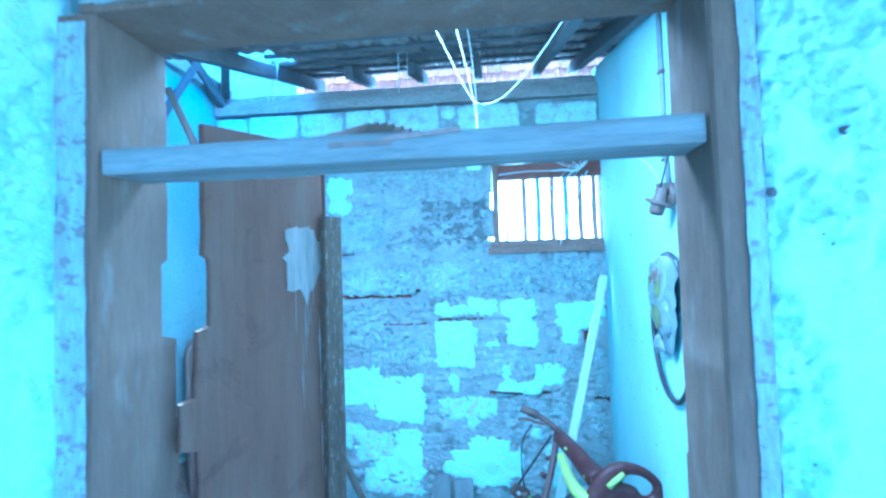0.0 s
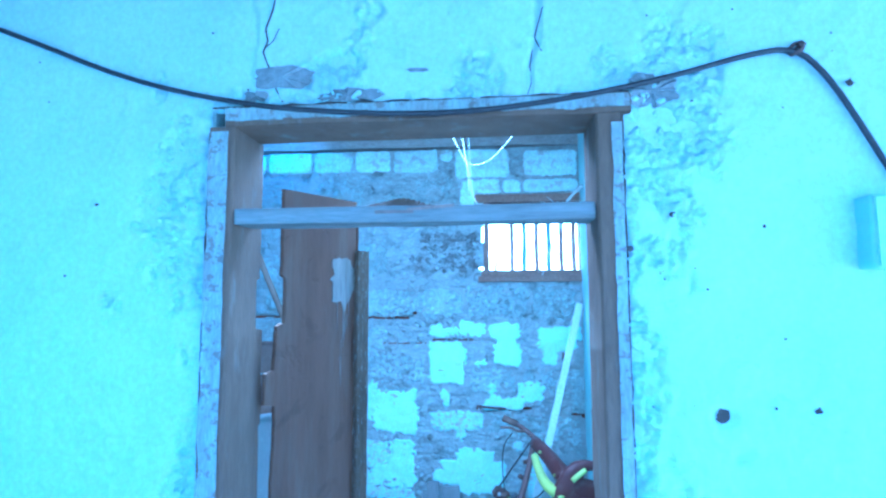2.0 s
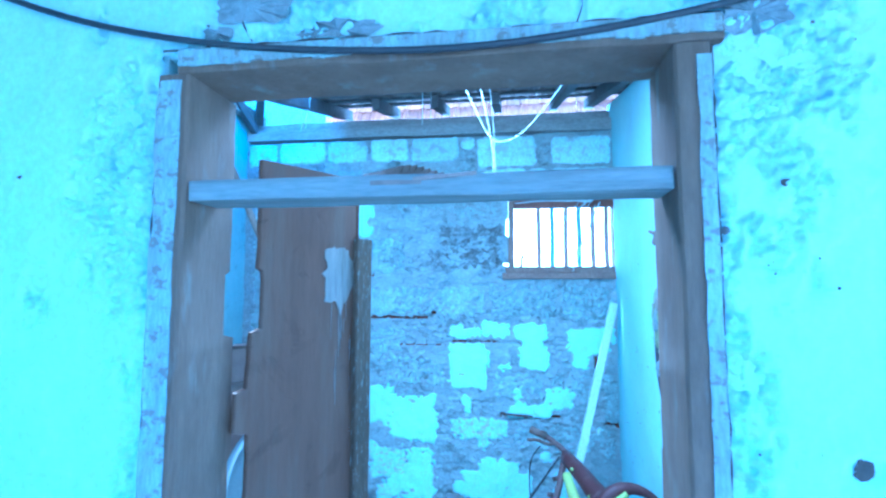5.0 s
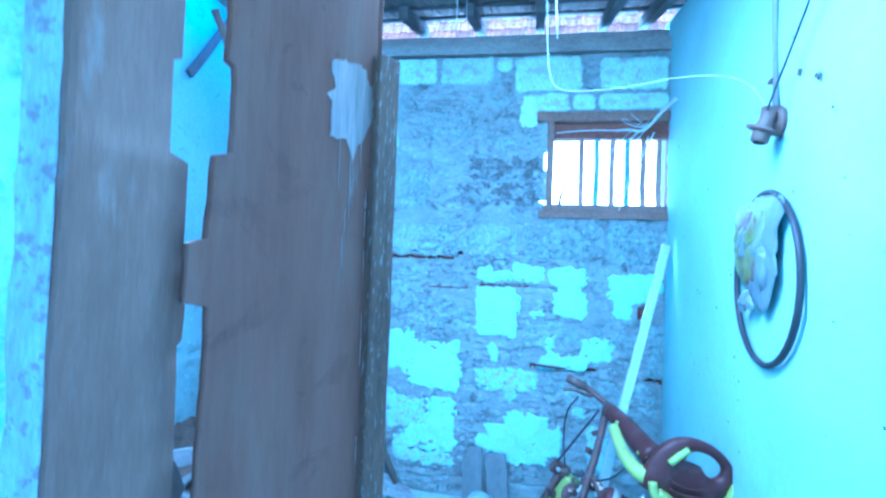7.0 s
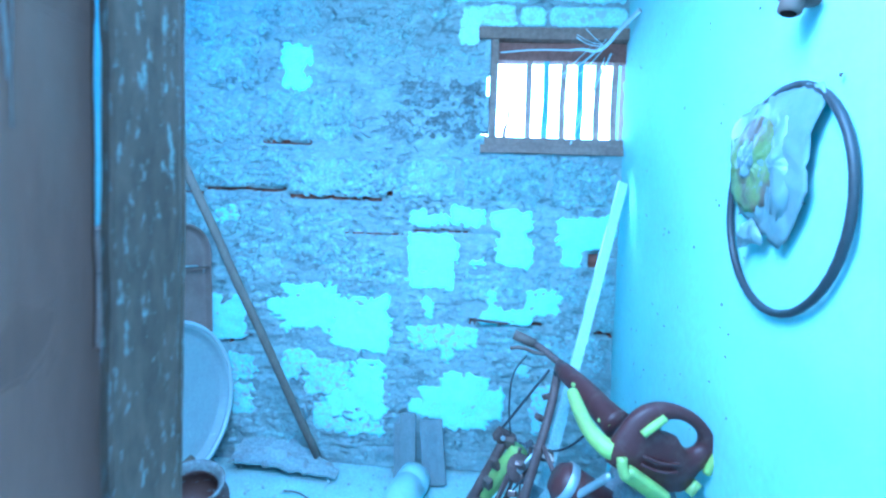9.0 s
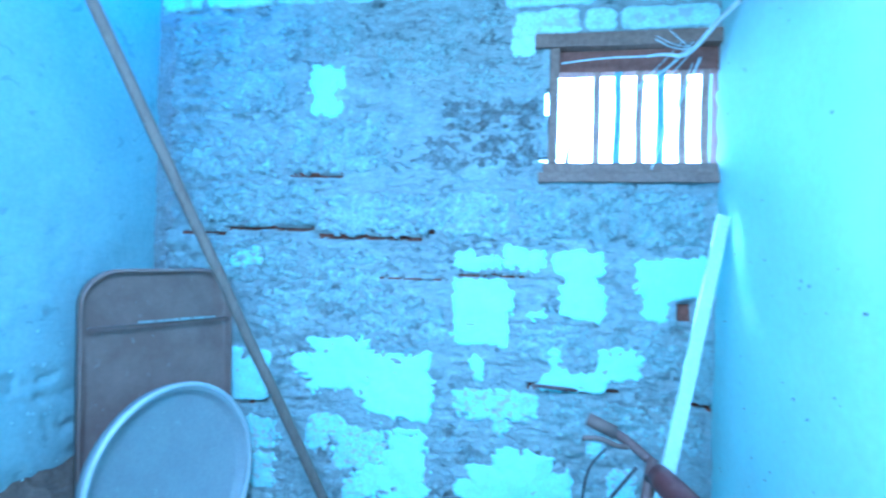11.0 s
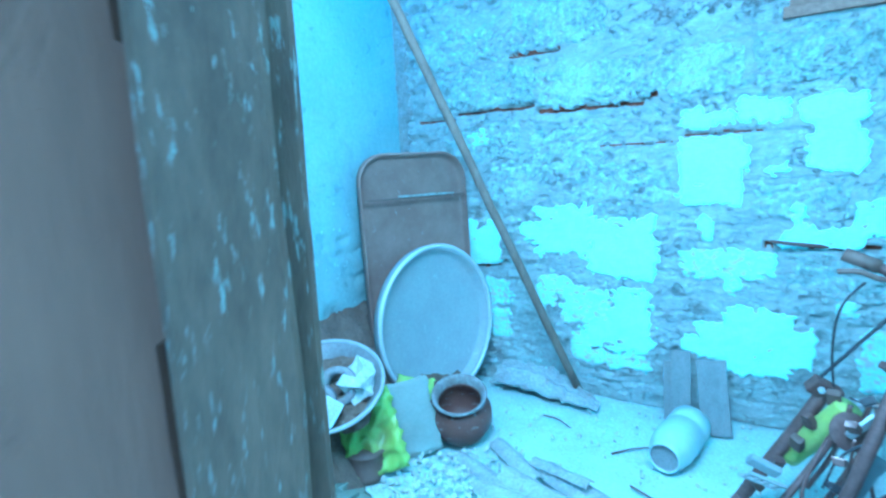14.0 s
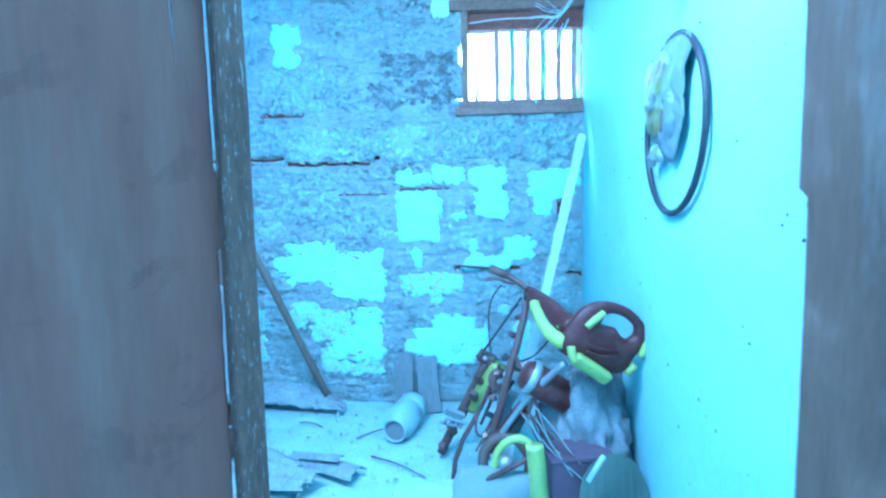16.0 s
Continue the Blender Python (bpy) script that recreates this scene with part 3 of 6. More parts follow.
def side_wall(name, label, x_of, y0, y1, z1_of, sign, material, dents=0.0):
    """A plastered side wall; x_of(y) gives its plan, z1_of(y) its top; dents: how deep the flaked spots are."""
    bm = bmesh.new()
    n, k = (220, 220) if dents else (60, 60)
    fine = 60 / n

    def flaw(y, z):
        near = math.exp(-((z - 0.95) / 0.45) ** 2) * min(1, max(0, (y - 1.2) / 0.8)) + 0.25
        return -dents * near * min(1.0, max(0.0, fbm(y * 6, z * 11, 3.3, 4) * 1.6 - 0.25)) if dents else 0.0

    g = [[bm.verts.new((x_of(y0 + (y1 - y0) * i / n) + (fbm(i * 0.09 * fine, j * 0.11 * fine, 6.0) * 0.008 + fbm(i * 0.5 * fine, j * 0.5 * fine, 2.0, 3) * 0.003) + flaw(y0 + (y1 - y0) * i / n, z1_of(y0) * j / k), y0 + (y1 - y0) * i / n, z1_of(y0 + (y1 - y0) * i / n) * j / k)) for j in range(k + 1)] for i in range(n + 1)]
    for i in range(n):
        for j in range(k):
            q = (g[i][j], g[i][j + 1], g[i + 1][j + 1], g[i + 1][j])
            f = bm.faces.new(q if sign > 0 else q[::-1])
            f.smooth = True
    top = []
    for i in (0, n):
        y = y0 + (y1 - y0) * i / n
        top += [(x_of(y) + sign * 0.02, y), (x_of(y) + sign * 0.22, y)]
    bk = bmesh.new()
    lo = [bk.verts.new((x, y, 0)) for x, y in (top[0], top[1], top[3], top[2])]
    hi = [bk.verts.new((x, y, z1_of(y))) for x, y in (top[0], top[1], top[3], top[2])]
    bk.faces.new(lo[::-1])
    bk.faces.new(hi)
    for a in range(4):
        bk.faces.new((lo[a], lo[(a + 1) % 4], hi[(a + 1) % 4], hi[a]))
    bmesh.ops.recalc_face_normals(bk, faces=bk.faces)
    w = thing(name, label, "wall", kind="structure")
    part("plaster_face", bm, material, w)
    part("core", bk, material, w)
    return w


def right_x(y):
    return 1.145 + 0.067 * y


def roof_z(y):
    return 2.56 + 0.262 * y


WR = side_wall("wall_right", "smooth pale turquoise plaster wall, speckled with dirt", right_x, 0.2, 3.5, lambda y: roof_z(y) - 0.01, 1, M_INNER)
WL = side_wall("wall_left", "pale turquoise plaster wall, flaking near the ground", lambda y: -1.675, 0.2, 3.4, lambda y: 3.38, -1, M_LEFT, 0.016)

rp1 = random.Random(78)
pits([(rp1.uniform(0.5, 3.1), rp1.uniform(0.5, 2.6), rp1.uniform(0.0015, 0.0065)) for _ in range(120)] + [(1.15, 2.247, 0.017), (1.03, 2.19, 0.012), (1.05, 2.2, 0.009)], lambda u, v: pose(right_x(u) - 0.009, u, v, 0, -90, 3.8), M_PIT, WR, 2)
pits([(rp1.uniform(1.0, 3.1), min(2.4, 0.6 + abs(rp1.gauss(0, 0.35))), rp1.uniform(0.002, 0.012)) for _ in range(110)], lambda u, v: pose(-1.666, u, v, 0, 90, 0), M_CHIP, WL, 3)

floor_bm = bmesh.new()
n = 90
fg = [[floor_bm.verts.new((-1.9 + 3.5 * i / n, -0.02 + 3.4 * j / n, fbm(i * 0.12, j * 0.12, 3.0) * 0.012 + fbm(i * 0.8, j * 0.8, 8.0, 3) * 0.006 - 0.008)) for j in range(n + 1)] for i in range(n + 1)]
for i in range(n):
    for j in range(n):
        floor_bm.faces.new((fg[i][j], fg[i + 1][j], fg[i + 1][j + 1], fg[i][j + 1])).smooth = True
tagged(part("floor", floor_bm, M_FLOOR), "dusty pale earth floor strewn with chips", "floor", kind="structure")
gb = bmesh.new()
bmesh.ops.create_grid(gb, x_segments=40, y_segments=40, size=400)
bmesh.ops.translate(gb, vec=(0, 0, -0.05), verts=gb.verts)
tagged(part("ground", gb, M_EARTH), "bare brown earth around the house", "ground", kind="structure")

# ---- roof ----
roof = thing("roof", "sooty clay tile roof on old rafters, open at one end", "roof", kind="structure")
TW, TL = 0.21, 0.30


def tile_mesh():
    bm = bmesh.new()
    prof = [(-TW / 2, 0.012), (-TW / 2 + 0.02, 0.022), (-0.05, 0.0), (0.0, 0.012), (0.05, 0.0), (TW / 2 - 0.02, 0.022), (TW / 2, 0.012)]
    for yy in (-0.02, TL):
        for dz in (0.0, 0.014):
            for x, z in prof:
                bm.verts.new((x, yy, z + dz))
    bm.verts.ensure_lookup_table()
    m = len(prof)
    v = bm.verts
    for k in range(m - 1):
        bm.faces.new((v[k], v[k + 1], v[2 * m + k + 1], v[2 * m + k]))
        bm.faces.new((v[m + k], v[3 * m + k], v[3 * m + k + 1], v[m + k + 1]))
        bm.faces.new((v[k], v[m + k], v[m + k + 1], v[k + 1]))
        bm.faces.new((v[2 * m + k], v[2 * m + k + 1], v[3 * m + k + 1], v[3 * m + k]))
    bmesh.ops.recalc_face_normals(bm, faces=bm.faces)
    return bm


sooty = part("tile", tile_mesh(), M_SOOT, roof)
sooty_data = sooty.data
red_data = sooty_data.copy()
red_data.materials[0] = M_TILE
bpy.data.objects.remove(sooty)
pitch = math.degrees(math.atan(0.262))
rnd = random.Random(11)
for i in range(19):
    for j in range(14):
        x = -1.02 + (i - 6) * TW
        y = -0.15 + j * TL * 0.84
        # front tiles, out of view, left out or kept to steer light indoors
        if (y < 1.0 and (x > -0.5 or y < 0.2)) or (x < -0.98 + 0.19 * (3.3 - y) and 2.0 < y < 3.6) or (x < -1.55 and y < 3.6):
            continue
        t = new("tile", sooty_data)
        t.parent = roof
        t.matrix_basis = pose(x, y, roof_z(y) + 0.075 + rnd.uniform(-0.004, 0.004), pitch + rnd.uniform(-1, 1) - 1.5, rnd.uniform(-1.5, 1.5), rnd.uniform(-1, 1))
for x, y in ((-0.86, 0.25), (0.93, 0.25), (1.22, 0.25), (-0.42, 2.75), (0.02, 2.75), (0.47, 2.75)):
    part("rafter", bar_between((x, y, roof_z(y) + 0.01), (x, 3.47, roof_z(3.47) + 0.01), 0.06, 0.085, cuts=8, rough=0.01), M_BEAM, roof)
for j in range(11):
    y = -0.1 + j * 0.33
    if y < 0.85:
        continue
    part("batten", bar_between((min(-0.98 + 0.19 * (3.3 - y), -0.55) if y < 3.3 else -0.9, y, roof_z(y) + 0.062), (1.6, y, roof_z(y) + 0.062), 0.03, 0.02, cuts=8, rough=0.006), M_BEAM, roof)
part("wall_plate", bar_between((-1.75, 3.27, 3.245), (1.5, 3.27, 3.225), 0.12, 0.09, cuts=14, rough=0.012), M_PLATE, roof, "long grey wall plate on the block wall")
part("wall_plate", bar_between((-1.72, 0.2, 3.44), (-1.66, 3.4, 3.42), 0.10, 0.10, cuts=10, rough=0.012), M_PLATE, roof)
part("purlin", bar_between((-1.75, 3.36, 3.335), (1.5, 3.36, 3.315), 0.07, 0.10, cuts=14, rough=0.012), M_PLATE, roof)
part("hip_rafter", bar_between((-1.62, 3.28, 3.40), (-1.0, 2.2, 3.95), 0.07, 0.10, cuts=6, rough=0.01), M_BEAM, roof)
part("strut", bar_between((-1.62, 3.22, 3.30), (-1.62, 1.9, 3.95), 0.05, 0.08, cuts=6, rough=0.01), M_BEAM, roof)
part("strut", bar_between((-1.62, 2.3, 2.75), (-1.55, 2.75, 3.42), 0.03, 0.05, cuts=4, rough=0.008), M_BEAM, roof)
# near-white colour stands for daylight on the next room's end wall
M_DAYLIT = mat("daylit_wall_tone", (0.82, 0.84, 0.80), 0.9, dark=(0.68, 0.72, 0.70), scale=2, fine=40, bump=0.3, mix=0.6, spec=0.15)
# sunlit roof of the next house, seen between the wall plate and the eaves
nroof = thing("roof_next", "sunlit orange clay tile roof of the next house", "roof", kind="structure")
npitch = 57.0
for i in range(22):
    for j in range(9):
        y = 5.0 + j * 0.25 * math.cos(radians(npitch))
        t = new("tile", red_data)
        t.parent = nroof
        t.matrix_basis = pose(-1.9 + i * TW, y, 3.6 + (y - 5.0) * math.tan(radians(npitch)) + rnd.uniform(0, 0.006), npitch - 2.5, rnd.uniform(-1.5, 1.5), rnd.uniform(-1, 1))
for x in (-2.1, 3.3):
    part("post", box(x - 0.08, x + 0.08, 5.0, 5.16, -0.05, 3.6, 0.01), M_BEAM, nroof)
    part("rafter", bar_between((x, 5.0, 3.56), (x, 6.3, 3.56 + 1.3 * math.tan(radians(npitch))), 0.08, 0.10), M_BEAM, nroof)
for y in (5.1, 5.6, 6.2):
    part("purlin", bar_between((-2.2, y, 3.55 + (y - 5.0) * math.tan(radians(npitch))), (3.4, y, 3.55 + (y - 5.0) * math.tan(radians(npitch))), 0.07, 0.07), M_BEAM, nroof)
# the taller wall of the next room, beyond the open end
tagged(part("wall_gable", box(-2.4, -1.14, 3.62, 3.78, 3.2, 3.72), M_DAYLIT), "taller end wall of the next room, coloured bright for daylight", "wall", kind="structure")
# raised and widened to keep direct sun out of the room
tagged(part("wall_gable", box(-2.4, -0.80, 3.62, 3.78, 3.72, 6.6), M_DAYLIT), "taller end wall of the next room, coloured bright for daylight", "wall", kind="structure")
tagged(part("wall_gable", box(-2.6, -2.4, -1.5, 6.5, 0, 5.6), M_PAINT), "taller turquoise wall of the next room, in daylight", "wall", kind="structure")

# emissive slab standing for the white glare outside the window
yard = mat("white_glow", (0.9, 0.9, 0.9), 1.0, bump=0.0)
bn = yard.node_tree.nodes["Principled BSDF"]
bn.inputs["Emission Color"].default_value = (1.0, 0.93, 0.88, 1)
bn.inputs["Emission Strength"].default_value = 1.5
tagged(part("backdrop", box(-0.7, 7, 9.0, 9.1, -0.05, 5.6), yard), "glowing white slab standing for daylight beyond the window", "backdrop", kind="structure")

# ---- unseen roof and walls added outside to cut skylight on the front wall ----
ver = thing("veranda_roof", "plain boarded roof added out of view to shade the front wall", "roof", kind="structure")
part("boarding", box(-2.6, 3.2, -1.75, -0.006, 2.76, 2.80), M_BEAM, ver)
for x in (-2.4, 3.0):
    part("post", box(x - 0.06, x + 0.06, -1.7, -1.58, -0.05, 2.76, 0.008), M_BEAM, ver)
tagged(part("wall_shade", box(-1.05, -0.85, -2.0, -0.006, -0.05, 2.755), M_PAINT), "plain turquoise wall added out of view to shade the left", "wall", kind="structure")
tagged(part("wall_sky_block", box(-7, 8, -5.2, -5.0, -0.05, 3.6), mat("sky_block_grey", (0.30, 0.30, 0.28), 0.9, scale=1.5, fine=20, bump=0.2)), "plain grey wall added out of view to block low sky", "wall", kind="structure")

# ---- door frame ----
fr = thing("door_frame", "weathered timber door frame with flaking pale paint and a split transom", "door frame")


def wood_strip(x0, x1, z0, z1, y, seed, t=0.002, n=40):
    """A ragged flake of old paint on the frame's face."""
    rnd = random.Random(seed)
    bm = bmesh.new()
    lo, hi = [], []
    for k in range(n + 1):
        z = z0 + (z1 - z0) * k / n
        w = fbm(z * 9, seed, 1.0, 4)
        a = x0 + (x1 - x0) * min(0.2, max(0.0, 0.04 - w * 0.3))
        b = x1 - (x1 - x0) * min(0.3, max(0.0, 0.02 + fbm(z * 17, seed, 8.0, 3) * 0.1))
        lo.append((a, z))
        hi.append((max(b, a + 0.002), z))
    for yy in (y, y - t):
        for p in lo + hi:
            bm.verts.new((p[0], yy, p[1]))
    bm.verts.ensure_lookup_table()
    v, m = bm.verts, n + 1
    for k in range(n):
        bm.faces.new((v[2 * m + k], v[2 * m + m + k], v[2 * m + m + k + 1], v[2 * m + k + 1]))
        bm.faces.new((v[k], v[k + 1], v[2 * m + k + 1], v[2 * m + k]))
        bm.faces.new((v[m + k], v[2 * m + m + k], v[2 * m + m + k + 1], v[m + k + 1]))
    bmesh.ops.recalc_face_normals(bm, faces=bm.faces)
    return bm


def notched_jamb(x0, x1, inner, notches, seed):
    """A jamb with a rebate on its inner back edge; notches: bites and blocks along that edge (z0, z1, how deep)."""
    n = 280
    bm = bmesh.new()
    rows = []
    for k in range(n + 1):
        z = 2.282 * k / n
        d = 0.135
        for a, b, q in notches:
            if a <= z <= b:
                d += q
        w = fbm(z * 5, seed, 2.0, 3) * 0.002
        c = 0.005
        pts = [(x0, -0.012 + c), (x0 + c, -0.012), (x1 - c, -0.012), (x1, -0.012 + c), (x1, d if inner > 0 else 0.135), (x0, 0.135 if inner > 0 else d)]
        rows.append([bm.verts.new((px + w, py + w * 0.7, z)) for px, py in pts])
    for a, b in zip(rows, rows[1:]):
        for k in range(6):
            bm.faces.new((a[k], a[(k + 1) % 6], b[(k + 1) % 6], b[k]))
    bm.faces.new(rows[0][::-1])
    bm.faces.new(rows[-1])
    bmesh.ops.recalc_face_normals(bm, faces=bm.faces)
    return bm


part("jamb", notched_jamb(-0.063, 0.0, 1, ((0.0, 1.79, 0.036), (1.92, 2.3, 0.016), (1.54, 1.64, 0.010)), 1), M_FRAME, fr)
part("jamb", notched_jamb(0.85, 0.908, -1, ((1.42, 1.60, 0.012), (1.60, 2.3, 0.003), (0.9, 1.12, 0.006)), 2), M_FRAME, fr)
part("lintel", box(-0.025, 0.93, -0.014, 0.135, 2.282, 2.328, 0.005, 14, 0.004, 3), M_FRAME, fr)
part("transom", box(0.001, 0.849, 0.0, 0.09, 2.045, 2.083, 0.004, 18, 0.004, 4), M_BARWOOD, fr, "split transom bar")
sp = bmesh.new()
rs = random.Random(8)
for k in range(16):
    x = 0.28 + 0.012 * k
    h = 0.014 * math.exp(-((k - 8) / 4.5) ** 2)
    y0 = 0.004 + 0.004 * rs.random()
    q = [sp.verts.new(p) for p in ((x, y0, 2.080), (x + 0.03, y0, 2.082), (x + 0.034, y0 + 0.02, 2.084 + h * 1.6), (x - 0.006, y0 + 0.02, 2.084 + h))]
    sp.faces.new(q)
    q2 = [sp.verts.new(v.co + Vector((0, 0.006, -0.003))) for v in q]
    sp.faces.new(q2[::-1])
    for a in range(4):
        sp.faces.new((q[a], q2[a], q2[(a + 1) % 4], q[(a + 1) % 4]))
part("splinter", sp, M_FRAME, fr, "torn splinters on the transom")
part("split", wood_strip(-0.005, 0.003, -0.05, 0.04, 0.0, 33, 0.003), M_SOOT, fr, "dark rotten split").matrix_basis = pose(0.395, -0.002, 2.067, 0, 90, 0)
part("split", wood_strip(-0.004, 0.003, -0.05, 0.06, 0.0, 35, 0.003), M_SOOT, fr).matrix_basis = pose(0.47, -0.002, 2.076, 0, 86, 0)
part("paint_flake", wood_strip(-0.062, -0.012, 0.9, 2.27, -0.013, 21), M_FRAMEPAINT, fr)
part("paint_flake", wood_strip(0.882, 0.907, 0.9, 2.26, -0.013, 22), M_FRAMEPAINT, fr)
pl = bmesh.new()
for k in range(40):
    x = -0.02 + 0.0236 * k
    t = 0.5 + 0.5 * fbm(k * 0.4, 0, 5.0, 3)
    bmesh.ops.create_cube(pl, size=1, matrix=Matrix.Translation((x + 0.012, -0.0165, 2.312 - 0.004 * t)) @ Matrix.Diagonal((0.0238, 0.004, 0.026 + 0.008 * t, 1)))
part("paint_flake", pl, M_FRAMEPAINT, fr)
for z in (1.975,):
    part("nail", lathe([(0, 0), (0.006, 0.001), (0.007, 0.004), (0, 0.006)], 10), M_BEAM, fr).matrix_basis = pose(0.916, -0.006, z, 90)

# ---- door leaf, half of a pair, standing ajar ----
leaf = thing("door_leaf", "sooty dark plank door leaf standing ajar, hinge edge broken", "door", (0.02, 0.15, 0), 56.4)


def plank(l_of, r_of, z0, z1, y0, y1, top=0.0, n=70):
    """A plank whose edges follow l_of(z) and r_of(z)."""
    bm = bmesh.new()
    rows = []
    for k in range(n + 1):
        z = z0 + (z1 - z0) * k / n
        a, b = l_of(z), r_of(z)
        c = 0.003
        rows.append([bm.verts.new((x, y + fbm(z * 2, x * 3, y0, 2) * 0.0015, z + (top * (x - a) if k == n else 0))) for x, y in ((a + c, y0), (b - c, y0), (b, y0 + c), (b, y1 - c), (b - c, y1), (a + c, y1), (a, y1 - c), (a, y0 + c))])
    for p, q in zip(rows, rows[1:]):
        for k in range(8):
            bm.faces.new((p[k], p[(k + 1) % 8], q[(k + 1) % 8], q[k]))
    bm.faces.new(rows[0][::-1])
    bm.faces.new(rows[-1])
    bmesh.ops.recalc_face_normals(bm, faces=bm.faces)
    return bm


def hinge_edge(z):
    w = fbm(z * 11, 1.0, 4.0, 3) * 0.003
    if z > 1.93:
        return 0.038 + w
    if z > 1.80:
        return 0.049 + w
    if z > 1.675:
        return 0.019 + (z - 1.675) * 0.06 + w
    if z > 1.59:
        return -0.004 + w
    if z > 1.16:
        return 0.027 + (z - 1.59) * 0.02 + w
    return 0.010 + w


def slit(z):
    """The edge of the wide panel: under the stile, but short of it where daylight shows through."""
    w = fbm(z * 9, 2.0, 9.0, 3) * 0.0025
    return (0.2885 if 0.5 < z < 1.36 or 1.47 < z < 1.82 else 0.300) + w


part("plank", plank(lambda z: hinge_edge(z), lambda z: slit(z), 0.02, 2.168, -0.012, 0.004, 0.0, 300), M_DOOR, leaf)
part("plank", plank(lambda z: 0.306 + fbm(z * 9, 0, 5, 3) * 0.001, lambda z: 0.3125 + fbm(z * 9, 0, 0, 3) * 0.002, 0.02, 2.155, -0.010, 0.016), M_DOOR, leaf)
part("stile", plank(lambda z: 0.290 + fbm(z * 6, 3, 0, 3) * 0.003, lambda z: 0.337 + fbm(z * 8, 0, 3, 3) * 0.002, 0.02, 2.015, -0.032, -0.012), M_STILE, leaf)
part("stile", plank(lambda z: 0.3145, lambda z: 0.351 + fbm(z * 5, 0, 8, 3) * 0.002, 0.02, 2.012, -0.0115, 0.014), M_STILE, leaf)
part("rail", box(0.06, 0.30, 0.016, 0.045, 1.70, 1.80, 0.005, 6, 0.003, 9), M_DOOR, leaf)
part("rail", box(0.06, 0.30, 0.016, 0.045, 0.45, 0.55, 0.005, 6, 0.003, 10), M_DOOR, leaf)
M_SCRAPE = mat("scraped_wood", (0.24, 0.22, 0.19), 0.7, dark=(0.13, 0.115, 0.095), scale=6, fine=40, stretch=(6, 6, 0.4), mix=0.8, bump=0.3, spec=0.2)
pb = bmesh.new()
rp = random.Random(3)
rim = [pb.verts.new((0.246 + 0.046 * math.cos(u) * (1 + 0.6 * fbm(math.cos(u) * 2, math.sin(u) * 2, 3)), -0.0145, 1.925 + 0.075 * math.sin(u) * (1 + 0.5 * fbm(math.cos(u) * 2, math.sin(u) * 2, 7)))) for u in (2 * math.pi * k / 40 for k in range(40))]
pf = pb.faces.new(rim)
ext = bmesh.ops.extrude_face_region(pb, geom=[pf])
bmesh.ops.translate(pb, vec=(0, 0.003, 0), verts=[g for g in ext["geom"] if isinstance(g, bmesh.types.BMVert)])
bmesh.ops.recalc_face_normals(pb, faces=pb.faces)
part("patch", pb, M_SCRAPE, leaf, "pale bare patch where a fitting was")


def streak(x, z0, z1, w, seed, y=-0.0125):
    """A long scratch in the soot, tapering to both ends."""
    bm = bmesh.new()
    n = 18
    prev = None
    for k in range(n + 1):
        t = k / n
        z = z0 + (z1 - z0) * t
        h = w * math.sin(math.pi * t) ** 0.6 * (0.6 + 0.5 * abs(fbm(t * 6, seed, 1.0, 3))) + 0.0002
        c = x + fbm(t * 2, seed, 6.0, 2) * 0.0015
        cur = [bm.verts.new((c - h, y, z)), bm.verts.new((c - h * 0.4, y - 0.0012, z)), bm.verts.new((c + h * 0.4, y - 0.0012, z)), bm.verts.new((c + h, y, z))]
        if prev:
            for q in range(3):
                bm.faces.new((prev[q], prev[q + 1], cur[q + 1], cur[q]))
        prev = cur
    return bm


rk = random.Random(41)
for k in range(9):
    x = rk.uniform(0.222, 0.272)
    zc, hh = rk.uniform(1.62, 1.86), rk.uniform(0.02, 0.09)
    part("scrape", streak(x, zc - hh, zc + hh * 0.8, rk.choice((0.0004, 0.0006, 0.0008, 0.0012)), k), M_SCRAPE, leaf, "scraped grey streak" if k == 0 else "")
for z in (0.95, 1.02, 1.1, 1.15, 1.23, 1.29, 1.35, 1.42):
    part("nail", lathe([(0, 0), (0.004, 0.001), (0, 0.003)], 8), M_STILE, leaf).matrix_basis = pose(0.03, -0.010, z, 90)

# ---- window ----
win = thing("window_1", "small unglazed window with upright wooden bars", "window", kind="structure")
part("sill", box(WIN[0], WIN[1], 3.200, 3.36, 2.003, 2.052, 0.004, 8, 0.004, 1), M_WIN, win)
part("window_frame", box(WIN[0] + 0.02, WIN[1], 3.222, 3.36, 2.052, 2.102, 0.004, 8, 0.004, 5), M_WIN, win)
part("lintel", box(WIN[0] - 0.03, WIN[1], 3.195, 3.36, 2.684, 2.752, 0.004, 8, 0.004, 2), M_WIN, win, "bleached grey lintel")
part("window_frame", box(0.592, WIN[1], 3.262, 3.35, 2.575, 2.684, 0.004, 8, 0.004, 6), M_WINRED, win, "dark red-brown top rail")
part("window_frame", box(WIN[0] + 0.046, 0.592, 3.210, 3.36, 2.102, 2.684, 0.004, 6, 0.003, 3), M_WIN, win)
part("window_frame", box(1.362, WIN[1], 3.235, 3.36, 2.102, 2.575, 0.004, 6, 0.003, 4), M_WINRED, win)
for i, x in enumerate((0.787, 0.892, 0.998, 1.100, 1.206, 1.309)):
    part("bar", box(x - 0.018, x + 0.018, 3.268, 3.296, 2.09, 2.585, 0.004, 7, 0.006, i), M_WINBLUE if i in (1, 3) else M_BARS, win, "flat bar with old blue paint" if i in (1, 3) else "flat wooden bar")
